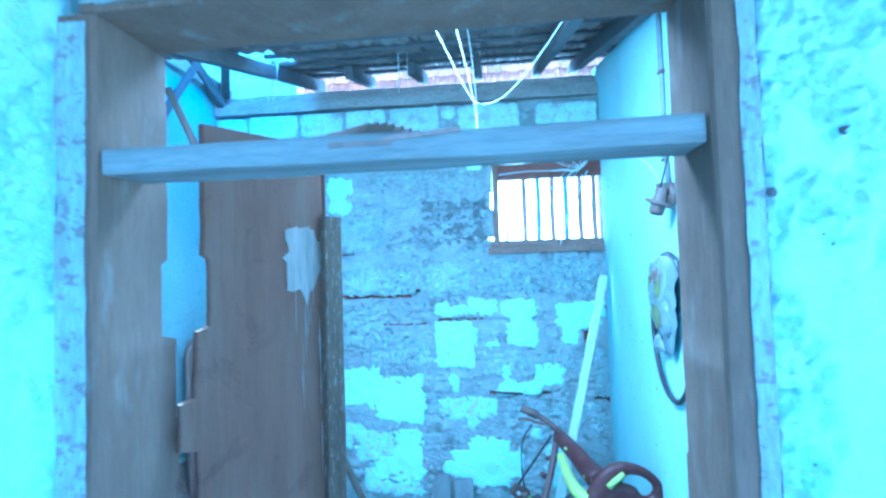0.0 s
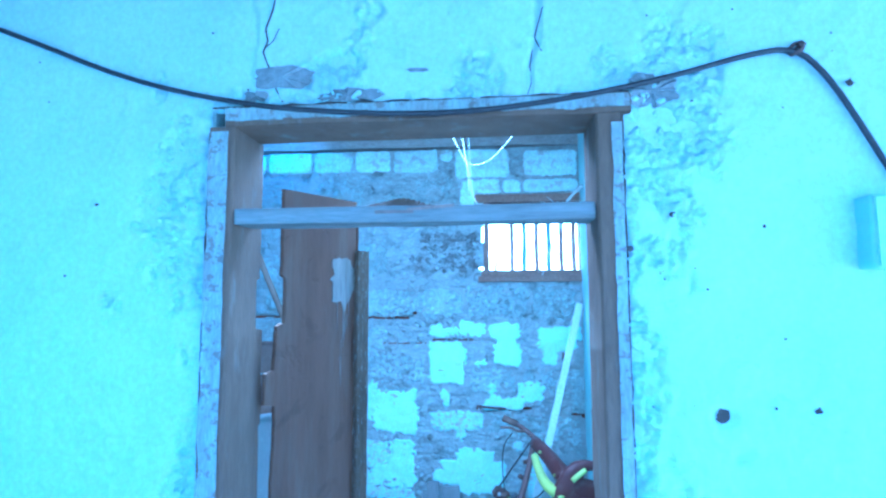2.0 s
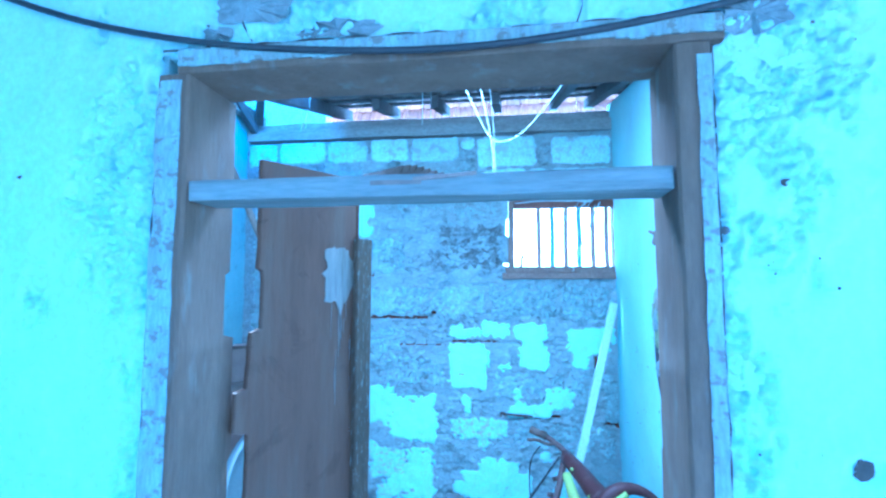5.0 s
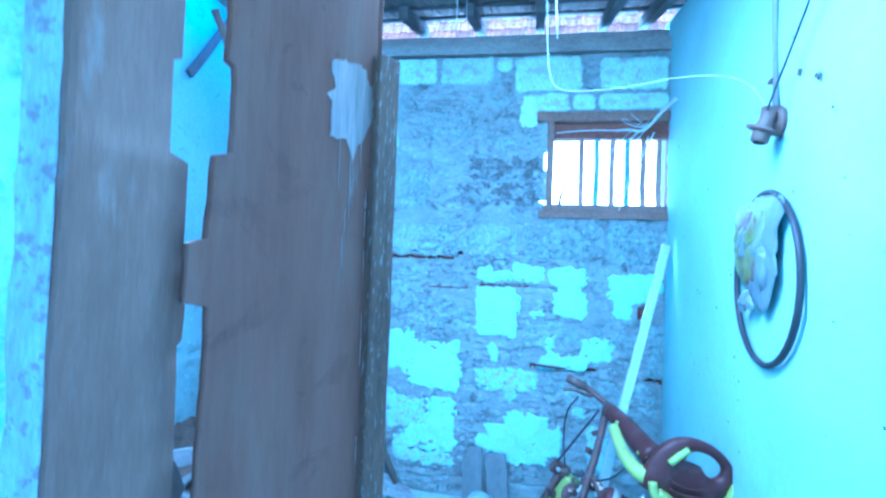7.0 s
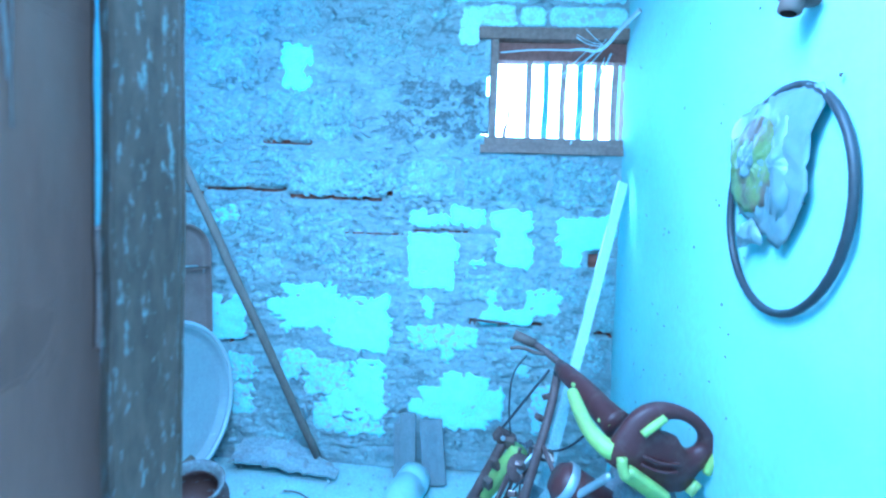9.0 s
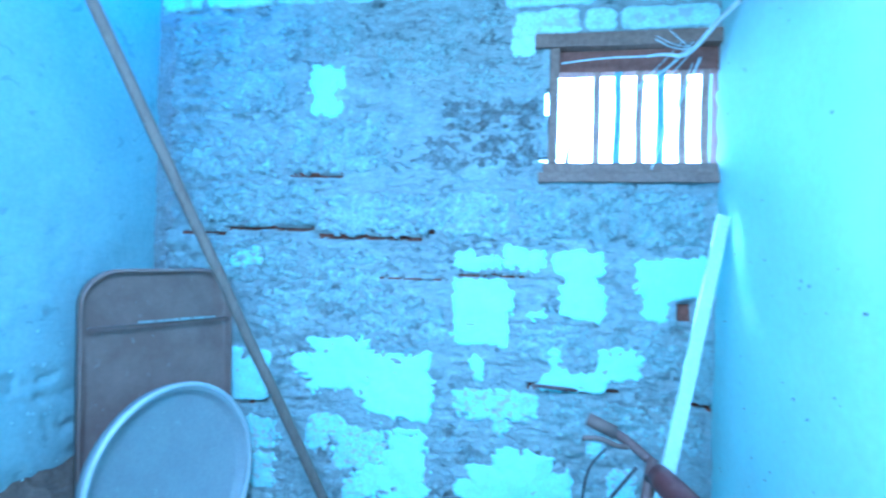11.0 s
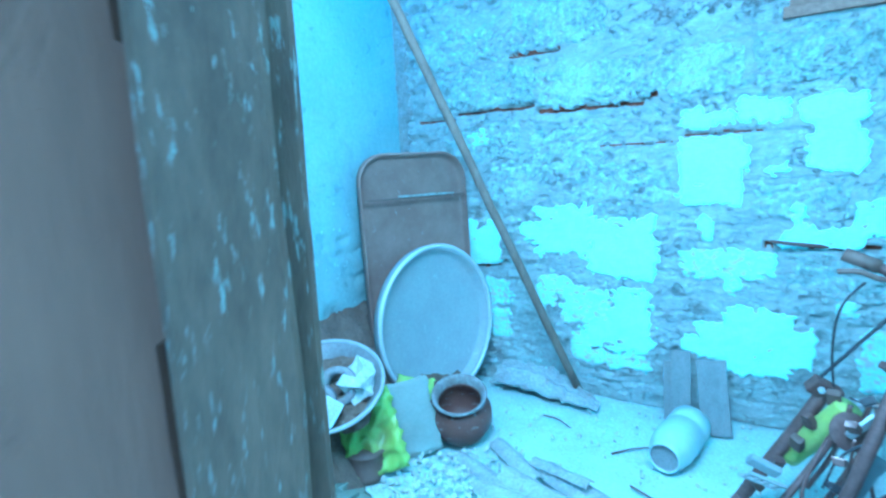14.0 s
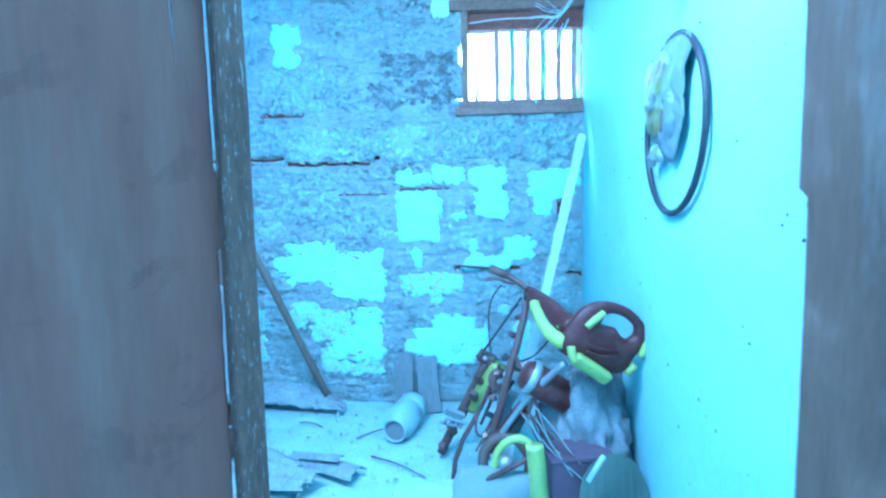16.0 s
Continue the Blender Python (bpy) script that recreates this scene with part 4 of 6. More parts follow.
part("stick", tube([(0.645, 3.30, 2.10), (0.65, 3.30, 2.17), (0.668, 3.30, 2.20), (0.672, 3.30, 2.29)], 0.013, 8, taper=0.007), M_WINRED, win, "broken stub of a bar", True)
part("packing", box(WIN[0] - 0.004, WIN[0] + 0.030, 3.225, 3.34, 2.052, 2.11, 0.003, 3, 0.004, 8), M_MORTAR, win, "mortar packing")
part("packing", box(WIN[0] - 0.004, WIN[0] + 0.028, 3.222, 3.34, 2.345, 2.485, 0.003, 4, 0.004, 11), M_MORTAR, win, "mortar packing")
for z0, z1 in ((2.135, 2.345), (2.485, 2.684)):
    part("packing", box(WIN[0] - 0.004, WIN[0] + 0.044, 3.222, 3.34, z0, z1, 0.003, 5, 0.006, z0), M_MORTAR, win, "mortar packing")

# ---- more materials ----
M_BLACK = mat("black_plastic", (0.09, 0.066, 0.052), 0.6, dark=(0.14, 0.11, 0.09), scale=4, fine=60, bump=0.08, mix=0.6, grain=0.3)
M_DRUM = mat("scuffed_black_plastic", (0.055, 0.040, 0.033), 0.55, dark=(0.095, 0.075, 0.062), scale=4, fine=40, stretch=(1, 1, 3), bump=0.15, mix=0.7, grain=0.4, spec=0.3, streak=((0.24, 0.24, 0.23), 30, (0.6, 3, 1.0), 0.64, 0.68, 0.6))
M_DUSTY = mat("dusty_black_plastic", (0.17, 0.125, 0.10), 0.7, dark=(0.25, 0.20, 0.165), scale=5, fine=50, bump=0.1, mix=0.7, grain=0.3, streak=((0.34, 0.34, 0.33), 22, (2, 2, 0.8), 0.64, 0.70, 0.6))
M_ALU = mat("dull_grey_metal", (0.35, 0.37, 0.375), 0.65, 0.2, dark=(0.26, 0.27, 0.28), scale=4, fine=50, bump=0.1, grain=0.3, streak=((0.50, 0.53, 0.53), 14, (1, 1, 1), 0.62, 0.70, 0.5))
M_RIM = mat("pale_grey_rim", (0.50, 0.53, 0.54), 0.5, 0.2, dark=(0.36, 0.38, 0.40), scale=6, fine=50, bump=0.1, grain=0.3)
M_POLE = mat("bare_pole", (0.17, 0.145, 0.115), 0.75, dark=(0.10, 0.085, 0.07), scale=6, fine=40, bump=0.4, stretch=(4, 4, 0.5))
M_CLAY = mat("dark_clay", (0.11, 0.062, 0.048), 0.5, dark=(0.065, 0.04, 0.033), scale=5, fine=50, bump=0.25, grain=0.3, streak=((0.36, 0.37, 0.36), 20, (1, 1, 2), 0.58, 0.66, 0.6))
M_CABLE = mat("black_cable", (0.035, 0.035, 0.04), 0.5, scale=8, fine=60, bump=0.1)
M_WIRE = mat("pale_wire", (0.45, 0.50, 0.50), 0.5, scale=8, fine=60, bump=0.0)
M_WEB = mat("cobweb", (0.6, 0.65, 0.66), 0.9, scale=20, fine=80, bump=0.0)
M_MAROON = mat("maroon_plastic", (0.055, 0.017, 0.015), 0.5, dark=(0.10, 0.065, 0.055), scale=22, fine=60, bump=0.12, mix=0.8, grain=0.4, lo=0.5, hi=0.75)
M_LIMEPL = mat("lime_plastic", (0.38, 0.46, 0.10), 0.45, dark=(0.27, 0.31, 0.11), scale=8, fine=60, bump=0.06, grain=0.4, mix=0.8, streak=((0.12, 0.11, 0.07), 26, (1, 1, 1), 0.60, 0.70, 0.6))
M_RUST = mat("rusty_tube", (0.13, 0.09, 0.08), 0.6, 0.3, dark=(0.06, 0.04, 0.035), scale=12, fine=70, bump=0.3)
M_STEEL = mat("dull_steel", (0.42, 0.44, 0.45), 0.45, 0.6, dark=(0.25, 0.25, 0.25), scale=8, fine=60, bump=0.1, grain=0.3)
M_SACK = mat("grey_sack", (0.25, 0.255, 0.26), 0.9, dark=(0.15, 0.15, 0.155), scale=5, fine=90, bump=0.5)
M_CARD = mat("faded_board", (0.27, 0.30, 0.275), 0.85, dark=(0.19, 0.21, 0.19), scale=4, fine=60, bump=0.2, grain=0.3)
M_PURPLE = mat("dull_purple_plastic", (0.115, 0.085, 0.11), 0.6, scale=5, fine=50, bump=0.1, grain=0.4)
M_OLIVE = mat("olive_sheet", (0.12, 0.14, 0.11), 0.7, dark=(0.08, 0.09, 0.07), scale=5, fine=50, bump=0.2, grain=0.3)
M_GREENPL = mat("green_plastic_bag", (0.40, 0.55, 0.10), 0.4, dark=(0.16, 0.15, 0.06), scale=5, fine=40, bump=0.2, mix=0.8, grain=0.3)
M_POLY = mat("crumpled_polythene", (0.19, 0.22, 0.23), 0.4, dark=(0.22, 0.25, 0.25), scale=8, fine=40, bump=0.4, grain=0.3)
M_POLYGREEN = mat("printed_green_polythene", (0.19, 0.23, 0.07), 0.4, dark=(0.13, 0.10, 0.07), scale=9, fine=40, bump=0.3, mix=1.0, grain=0.3, lo=0.46, hi=0.60)
M_HEAP = mat("dark_rubbish", (0.16, 0.13, 0.10), 0.95, dark=(0.08, 0.065, 0.05), scale=7, fine=60, bump=1.0, depth=0.015)
M_CHIPS = mat("pale_chips", (0.50, 0.54, 0.52), 0.9, dark=(0.32, 0.35, 0.35), scale=9, fine=70, bump=0.4, vary=0.2)
M_WHITEPL = mat("milky_plastic", (0.46, 0.54, 0.55), 0.35, dark=(0.42, 0.48, 0.5), scale=4, fine=50, bump=0.05, grain=0.3)
M_GREYWOOD = mat("grey_board", (0.22, 0.23, 0.23), 0.8, dark=(0.13, 0.135, 0.14), scale=5, fine=40, stretch=(4, 4, 0.5), bump=0.4)
M_WHITEBOARD = mat("whitewashed_board", (0.60, 0.68, 0.68), 0.8, dark=(0.42, 0.48, 0.5), scale=5, fine=50, stretch=(3, 3, 0.6), bump=0.2)
M_PURPLECLOTH = mat("lilac_sheet", (0.35, 0.33, 0.6), 0.7, scale=5, fine=50, bump=0.1, grain=0.3)


def put(ob, m):
    ob.matrix_basis = m
    return ob


def sheet_mesh(w, h, n, amp, seed, thick=0.003):
    """A crumpled sheet lying in the xz plane, w wide and h high."""
    bm = bmesh.new()
    for s in (0, thick):
        for i in range(n + 1):
            for j in range(n + 1):
                x, z = w * (i / n - 0.5), h * j / n
                r = 1 + 0.12 * fbm(i * 0.5, j * 0.5, seed, 2)
                bm.verts.new((x * r, fbm(x * 6, z * 6, seed, 4) * amp + s, z + 0.04 * h * fbm(x * 5, seed, 1.0, 3)))
    bm.verts.ensure_lookup_table()
    v, m = bm.verts, n + 1
    o = m * m
    for i in range(n):
        for j in range(n):
            a, b, c, d = i * m + j, (i + 1) * m + j, (i + 1) * m + j + 1, i * m + j + 1
            bm.faces.new((v[a], v[b], v[c], v[d]))
            bm.faces.new((v[o + d], v[o + c], v[o + b], v[o + a]))
    ring = [i * m for i in range(m)] + [n * m + j for j in range(1, m)] + [i * m + n for i in range(n - 1, -1, -1)] + [j for j in range(n - 1, 0, -1)]
    for a, b in zip(ring, ring[1:] + ring[:1]):
        bm.faces.new((v[a], v[o + a], v[o + b], v[b]))
    bmesh.ops.recalc_face_normals(bm, faces=bm.faces)
    return bm


def lump(rx, ry, rz, seed, amp=0.25, sub=3):
    """A sagging lump, flat below."""
    bm = bmesh.new()
    bmesh.ops.create_icosphere(bm, subdivisions=sub, radius=1)
    for v in bm.verts:
        k = 1 + amp * fbm(v.co.x * 1.6 + seed, v.co.y * 1.6, v.co.z * 1.6, 4)
        v.co = Vector((v.co.x * rx * k, v.co.y * ry * k, max(v.co.z * k, -0.55) * rz))
    return bm


# ---- outside: cable and box on the wall ----
cable = thing("cable", "slack black cable strung over the doorway", "cable")
CP = [(-1.25, -0.012, 2.80), (-0.9, -0.014, 2.66), (-0.577, -0.014, 2.538), (-0.282, -0.016, 2.41), (0.0, -0.022, 2.336), (0.27, -0.024, 2.300), (0.525, -0.024, 2.288), (0.771, -0.022, 2.311), (1.007, -0.016, 2.355), (1.18, -0.014, 2.402), (1.281, -0.016, 2.413), (1.342, -0.014, 2.350), (1.404, -0.014, 2.235), (1.49, -0.012, 2.06), (1.6, -0.012, 1.80)]
part("sheath", tube(CP, 0.0062, 8, smooth_steps=2), M_CABLE, cable, smooth=True)
part("tie", tube([(1.272, -0.004, 2.40), (1.285, -0.026, 2.398), (1.296, -0.026, 2.420), (1.280, -0.004, 2.424)], 0.005, 6, True, 1), M_RUST, cable, "rusty wire tie", True)
part("nail", tube([(1.284, 0.01, 2.410), (1.284, -0.03, 2.412)], 0.004, 6), M_RUST, cable)
sb = thing("switch_box", "small pale blue box fixed to the wall", "junction box", (1.43, 0.0, 2.0))
part("body", box(-0.045, 0.045, -0.05, 0.008, -0.075, 0.078, 0.008), M_INNER, sb)
part("cover", box(-0.040, 0.040, -0.056, -0.0505, -0.070, 0.073, 0.003), M_INNER, sb)

# ---- right wall: lamp holder, conduit, wires, ring and bag ----
ls = thing("lamp_holder", "dusty lamp holder hanging at the end of a conduit", "lamp holder", (right_x(1.29) - 0.002, 1.29, 2.145))
part("backplate", lathe([(0, 0), (0.040, 0), (0.042, 0.012), (0.030, 0.02), (0, 0.02)], 24), M_BLACK, ls).matrix_basis = pose(0, 0, 0, 0, -90)
part("holder", lathe([(0.018, -0.075), (0.026, -0.07), (0.028, -0.03), (0.022, 0.0), (0.024, 0.02), (0.012, 0.03), (0, 0.03)], 20), M_BLACK, ls, smooth=True).matrix_basis = pose(-0.045, 0, 0, 0, 18)
part("skirt", lathe([(0.024, -0.03), (0.052, -0.024), (0.054, -0.016), (0.024, -0.010)], 24), M_BLACK, ls, smooth=True).matrix_basis = pose(-0.045, 0, -0.012, 12, 20)
part("arm", box(-0.06, 0.0, -0.012, 0.012, 0.02, 0.045, 0.004), M_BLACK, ls)
cd = thing("conduit", "thin grey conduit running down the plaster wall", "conduit")
part("pipe", tube([(right_x(1.34) - 0.012, 1.345, 2.90), (right_x(1.34) - 0.012, 1.338, 2.5), (right_x(1.33) - 0.012, 1.315, 2.17)], 0.010, 10), M_GREYWOOD, cd, smooth=True)
for z in (2.28, 2.62):
    part("clip", box(right_x(1.33) - 0.025, right_x(1.33), 1.318, 1.354, z, z + 0.012, 0.002), M_RUST, cd)
w1 = thing("wire", "thin black wire slanting down to the lamp holder", "wire", group="hanging wires")
part("strand", tube([(right_x(1.3) - 0.05, 1.30, 2.16), (1.17, 1.02, 2.38), (1.12, 0.7, 2.66), (1.1, 0.5, 2.72)], 0.0035, 6), M_CABLE, w1)
w2 = thing("wire", "loose pale wire hanging from the rafters across the room", "wire", group="hanging wires")
part("strand", tube([(0.47, 1.6, 3.0), (0.499, 1.6, 2.726), (0.505, 1.6, 2.48), (0.53, 1.6, 2.37), (0.62, 1.58, 2.345), (0.79, 1.56, 2.35), (1.0, 1.45, 2.355), (1.15, 1.36, 2.31), (1.205, 1.31, 2.17)], 0.0022, 6, smooth_steps=2), M_WIRE, w2, smooth=True)
w3 = thing("wire", "loop of pale wire dangling from the roof", "wire", group="hanging wires")
part("strand", tube([(0.33, 1.0, 2.80), (0.395, 1.0, 2.70), (0.50, 1.0, 2.452), (0.545, 1.0, 2.432), (0.62, 1.0, 2.455), (0.74, 1.02, 2.60), (0.86, 1.05, 2.78)], 0.0017, 6, smooth_steps=2), M_WIRE, w3, smooth=True)
w4 = thing("wire", "short straight pale wire hanging from a rafter", "wire", group="hanging wires")
part("strand", tube([(0.44, 1.02, 2.80), (0.515, 1.0, 2.45), (0.523, 0.99, 2.30)], 0.0015, 6, smooth_steps=1), M_WIRE, w4, smooth=True)
ring = thing("rubber_ring", "old rubber hoop hanging on the plaster wall", "hoop", (right_x(1.40) - 0.02, 1.40, 1.64))
RR = [(0, 0.276 * math.cos(u), 0.28 * math.sin(u)) for u in (2 * math.pi * k / 40 for k in range(40))]
part("hoop", tube(RR, 0.0105, 8, True), M_CABLE, ring, smooth=True)
ring.matrix_basis = pose(right_x(1.375) - 0.018, 1.375, 1.648, 0, 0, -3.8)
bag = thing("carry_bag", "crumpled grey polythene bag with green print hung over the hoop", "bag", (right_x(1.45) - 0.027, 1.425, 1.565), 86.2)


def smooth_loop(p, steps=2):
    pts = [Vector(q) for q in p]
    for _ in range(steps):
        pts = [w for a, b in zip(pts, pts[1:] + pts[:1]) for w in (a * 0.75 + b * 0.25, a * 0.25 + b * 0.75)]
    return pts


def ray_to(loop, c, a):
    d = Vector((math.cos(a), math.sin(a)))
    best = 0.0
    for p, q in zip(loop, loop[1:] + loop[:1]):
        e = q - p
        det = d.x * (-e.y) + e.x * d.y
        if abs(det) < 1e-9:
            continue
        r = p - c
        t = (r.x * (-e.y) + e.x * r.y) / det
        s = (d.x * r.y - d.y * r.x) / det
        if t > 0 and 0 <= s <= 1:
            best = max(best, t)
    return c + d * best


def film_patch(outline, bulge, seed, n=64, rings=12, fold=0.009):
    """A sheet of film inside a smoothed outline, bellied out and creased."""
    loop = smooth_loop(outline)
    c = sum(loop, Vector((0, 0))) / len(loop)
    bm = bmesh.new()
    sides = []
    for off in (0.0, -0.002):
        mid = bm.verts.new((c.x, bulge + off, c.y))
        rows = []
        for r in range(1, rings + 1):
            q = r / rings
            row = []
            for k in range(n):
                p = c + (ray_to(loop, c, 2 * math.pi * k / n) - c) * q
                w = abs(fbm(p.x * 14 + seed, p.y * 14, seed, 4)) * fold * 2 - abs(fbm(p.x * 30 + p.y * 22, p.y * 9 - seed, 2.0, 3)) * fold
                row.append(bm.verts.new((p.x + 0.006 * fbm(k * 0.7, seed, q, 2) * q, bulge * (1 - q * q) + w + off, p.y + 0.006 * fbm(k * 0.9, q, seed, 2) * q)))
            rows.append(row)
        for k in range(n):
            bm.faces.new((mid, rows[0][k], rows[0][(k + 1) % n]))
            for a, b in zip(rows, rows[1:]):
                bm.faces.new((a[k], b[k], b[(k + 1) % n], a[(k + 1) % n]))
        sides.append(rows[-1])
    for k in range(n):
        bm.faces.new((sides[0][k], sides[1][k], sides[1][(k + 1) % n], sides[0][(k + 1) % n]))
    bmesh.ops.recalc_face_normals(bm, faces=bm.faces)
    return bm


BAG = [(0.235, 0.325), (0.14, 0.345), (0.02, 0.36), (-0.12, 0.35), (-0.23, 0.335), (-0.215, 0.27), (-0.17, 0.19), (-0.185, 0.10), (-0.15, 0.05), (-0.12, 0.0), (-0.07, -0.045), (-0.02, -0.005), (0.07, 0.02), (0.16, 0.07), (0.215, 0.15), (0.235, 0.25)]
OVAL = [(0.06 + 0.145 * math.cos(u), 0.185 + 0.130 * math.sin(u)) for u in (2 * math.pi * k / 14 for k in range(14))]
SPOT = [(0.085 + 0.05 * math.cos(u) * (1 + 0.2 * math.sin(3 * u)), 0.205 + 0.055 * math.sin(u)) for u in (2 * math.pi * k / 12 for k in range(12))]
part("film", film_patch(BAG, 0.016, 3.0, fold=0.006), M_POLY, bag, smooth=True)
part("print", film_patch(OVAL, 0.010, 5.0, 56, 8, 0.006), M_POLYGREEN, bag, "green and brown printed panel", True).matrix_basis = pose(0, 0.010, 0)
part("print", film_patch(SPOT, 0.006, 7.0, 40, 6, 0.006), M_POLY, bag, "pale printed spot", True).matrix_basis = pose(0, 0.019, 0)
part("fold", film_patch([(-0.10, 0.30), (-0.05, 0.31), (-0.06, 0.18), (-0.03, 0.06), (-0.09, 0.02), (-0.13, 0.10), (-0.11, 0.20)], 0.02, 9.0, 40, 6), M_POLY, bag, "loose fold", True).matrix_basis = pose(0, 0.008, 0)
part("tail", film_patch([(0.02, 0.03), (0.08, 0.05), (0.13, -0.02), (0.12, -0.05), (0.06, -0.02), (-0.01, -0.04)], 0.008, 4.0, 36, 5), M_POLY, bag, "loose torn end", True).matrix_basis = pose(0, 0.005, 0)

# ---- back corner by the window ----
wb = thing("leaning_board", "narrow whitewashed board leaning in the corner", "board")
part("plank", bar_between((0.72, 2.24, 0.0), (1.293, 2.95, 1.82), 0.052, 0.018, (0, 1, 0), 0.003, 8, 0.003), M_WHITEBOARD, wb)
wp = thing("wall_peg", "dry stick wedged in a crack of the block wall", "peg")
part("stick", tube([(0.78, 3.25, 0.945), (0.63, 3.19, 0.965), (0.49, 3.15, 0.985)], 0.011, 8, smooth_steps=1, taper=0.008), M_RUST, wp, smooth=True)
gb2 = thing("leaning_board", "grey weathered offcut boards propped against the block wall", "board", group="propped boards")
part("plank", bar_between((0.13, 3.05, 0.0), (0.11, 3.19, 0.37), 0.10, 0.022, (0, 1, 0), 0.003, 4, 0.004), M_GREYWOOD, gb2)
gb3 = thing("leaning_board", "short grey board propped against the block wall", "board", group="propped boards")
part("plank", bar_between((0.30, 3.02, 0.0), (0.255, 3.19, 0.335), 0.14, 0.024, (0, 1, 0), 0.003, 4, 0.004), M_GREYWOOD, gb3)
gb4 = thing("leaning_board", "narrow grey slat propped against the block wall", "board", group="propped boards")
part("plank", bar_between((0.07, 3.08, 0.0), (0.05, 3.19, 0.30), 0.05, 0.02, (0, 1, 0), 0.003, 4, 0.004), M_GREYWOOD, gb4)
jug = thing("plastic_jug", "milky plastic jug lying on the dusty floor", "jug")
jug.matrix_basis = look((0.19, 2.93, 0.095), (0.125, 2.62, 0.088)) @ pose(0, 0, 0, 180) @ Matrix.Scale(1.25, 4)
part("body", lathe([(0, 0), (0.060, 0.0), (0.076, 0.012), (0.078, 0.09), (0.070, 0.10), (0.078, 0.11), (0.078, 0.22), (0.070, 0.26), (0.056, 0.285), (0.055, 0.31), (0.050, 0.31), (0.050, 0.29)], 32), M_WHITEPL, jug, smooth=True)
# grey disc closes the neck, painted as the shade inside
part("mouth", lathe([(0.050, 0.30), (0.049, 0.292), (0, 0.290)], 32), M_SACK, jug, "grey disc standing for the shaded open mouth")
part("handle", tube([(0, 0.072, 0.05), (0, 0.11, 0.07), (0, 0.11, 0.17), (0, 0.072, 0.20)], 0.010, 8, smooth_steps=2), M_WHITEPL, jug, smooth=True)

# ---- pole leaning across the corner ----
pole = thing("wooden_pole", "long straight bare pole leaning from floor to roof", "pole")
PD = Vector((-0.25, -0.36, 0.90)).normalized()
PB = Vector((-0.42, 3.17, 0.0))
part("shaft", tube([PB + PD * (3.3 * k / 12) + Vector((fbm(k * 0.5, 0, 2.0, 2), fbm(k * 0.5, 5, 2.0, 2), 0)) * 0.006 for k in range(13)], 0.025, 10, taper=0.021), M_POLE, pole, smooth=True)

# ---- black tray and round pan against the corner ----


def round_rect(w, h, r, n=8):
    pts = []
    for cx, cz, a0 in ((w / 2 - r, r, -90), (w / 2 - r, h - r, 0), (-w / 2 + r, h - r, 90), (-w / 2 + r, r, 180)):
        for k in range(n + 1):
            a = radians(a0 + 90 * k / n)
            pts.append((cx + r * math.cos(a), cz + r * math.sin(a)))
    return pts


def dished(outer, inset, depth, lip, thick=0.006):
    """A shallow dish from an outline in xz: lip, wall, floor, open towards -y."""
    bm = bmesh.new()
    cx = sum(p[0] for p in outer) / len(outer)
    cz = sum(p[1] for p in outer) / len(outer)

    def ring(d, y):
        out = []
        for x, z in outer:
            v = Vector((x - cx, z - cz))
            k = 1 - d / max(v.length, 0.01)
            out.append(bm.verts.new((cx + v.x * k, y, cz + v.y * k)))
        return out
    rings = [ring(0.0, depth + thick), ring(0.0, 0.012), ring(0.006, 0.0), ring(lip, 0.0), ring(lip + 0.006, 0.010), ring(inset, depth - 0.008), ring(inset + 0.012, depth)]
    n = len(outer)
    for a, b in zip(rings, rings[1:]):
        for k in range(n):
            bm.faces.new((a[k], a[(k + 1) % n], b[(k + 1) % n], b[k]))
    bm.faces.new(rings[-1])
    bm.faces.new(rings[0][::-1])
    bmesh.ops.recalc_face_normals(bm, faces=bm.faces)
    return bm


tray = thing("plastic_tray", "tall dusty black plastic tray with rounded corners, torn near the top", "tray", (-1.295, 2.86, 0.0), 60)
tb = part("dish", dished(round_rect(0.72, 1.44, 0.17), 0.03, 0.05, 0.014), M_DUSTY, tray, smooth=True)
tb.matrix_basis = pose(0, 0, 0.075, -2.5)
put(part("tear", wood_strip(-0.007, 0.006, -0.18, 0.2, 0.0, 77, 0.003), M_FRAMEPAINT, tray, "pale torn edge"), pose(0.05, 0.034, 1.255, 0, 90, 0))
part("crease", box(-0.33, 0.33, 0.038, 0.052, 1.236, 1.249, 0.003, 10, 0.004, 6), M_BLACK, tray)

pan = thing("round_pan", "large dull grey metal pan standing on its edge", "pan", (-1.108, 2.74, 0.055), 72)
circ = [(0.43 * math.cos(u), 0.46 + 0.46 * math.sin(u)) for u in (2 * math.pi * k / 64 for k in range(64))]
pd = part("dish", dished(circ, 0.05, 0.045, 0.03), M_ALU, pan, smooth=True)
pd.matrix_basis = pose(0, 0, 0, -4)
rimb = tube([(x * 0.985, 0.0, 0.46 + (z - 0.46) * 0.985) for x, z in circ], 0.014, 8, True)
part("rim", rimb, M_RIM, pan, "pale rolled rim", True).matrix_basis = pose(0, 0, 0, -4)

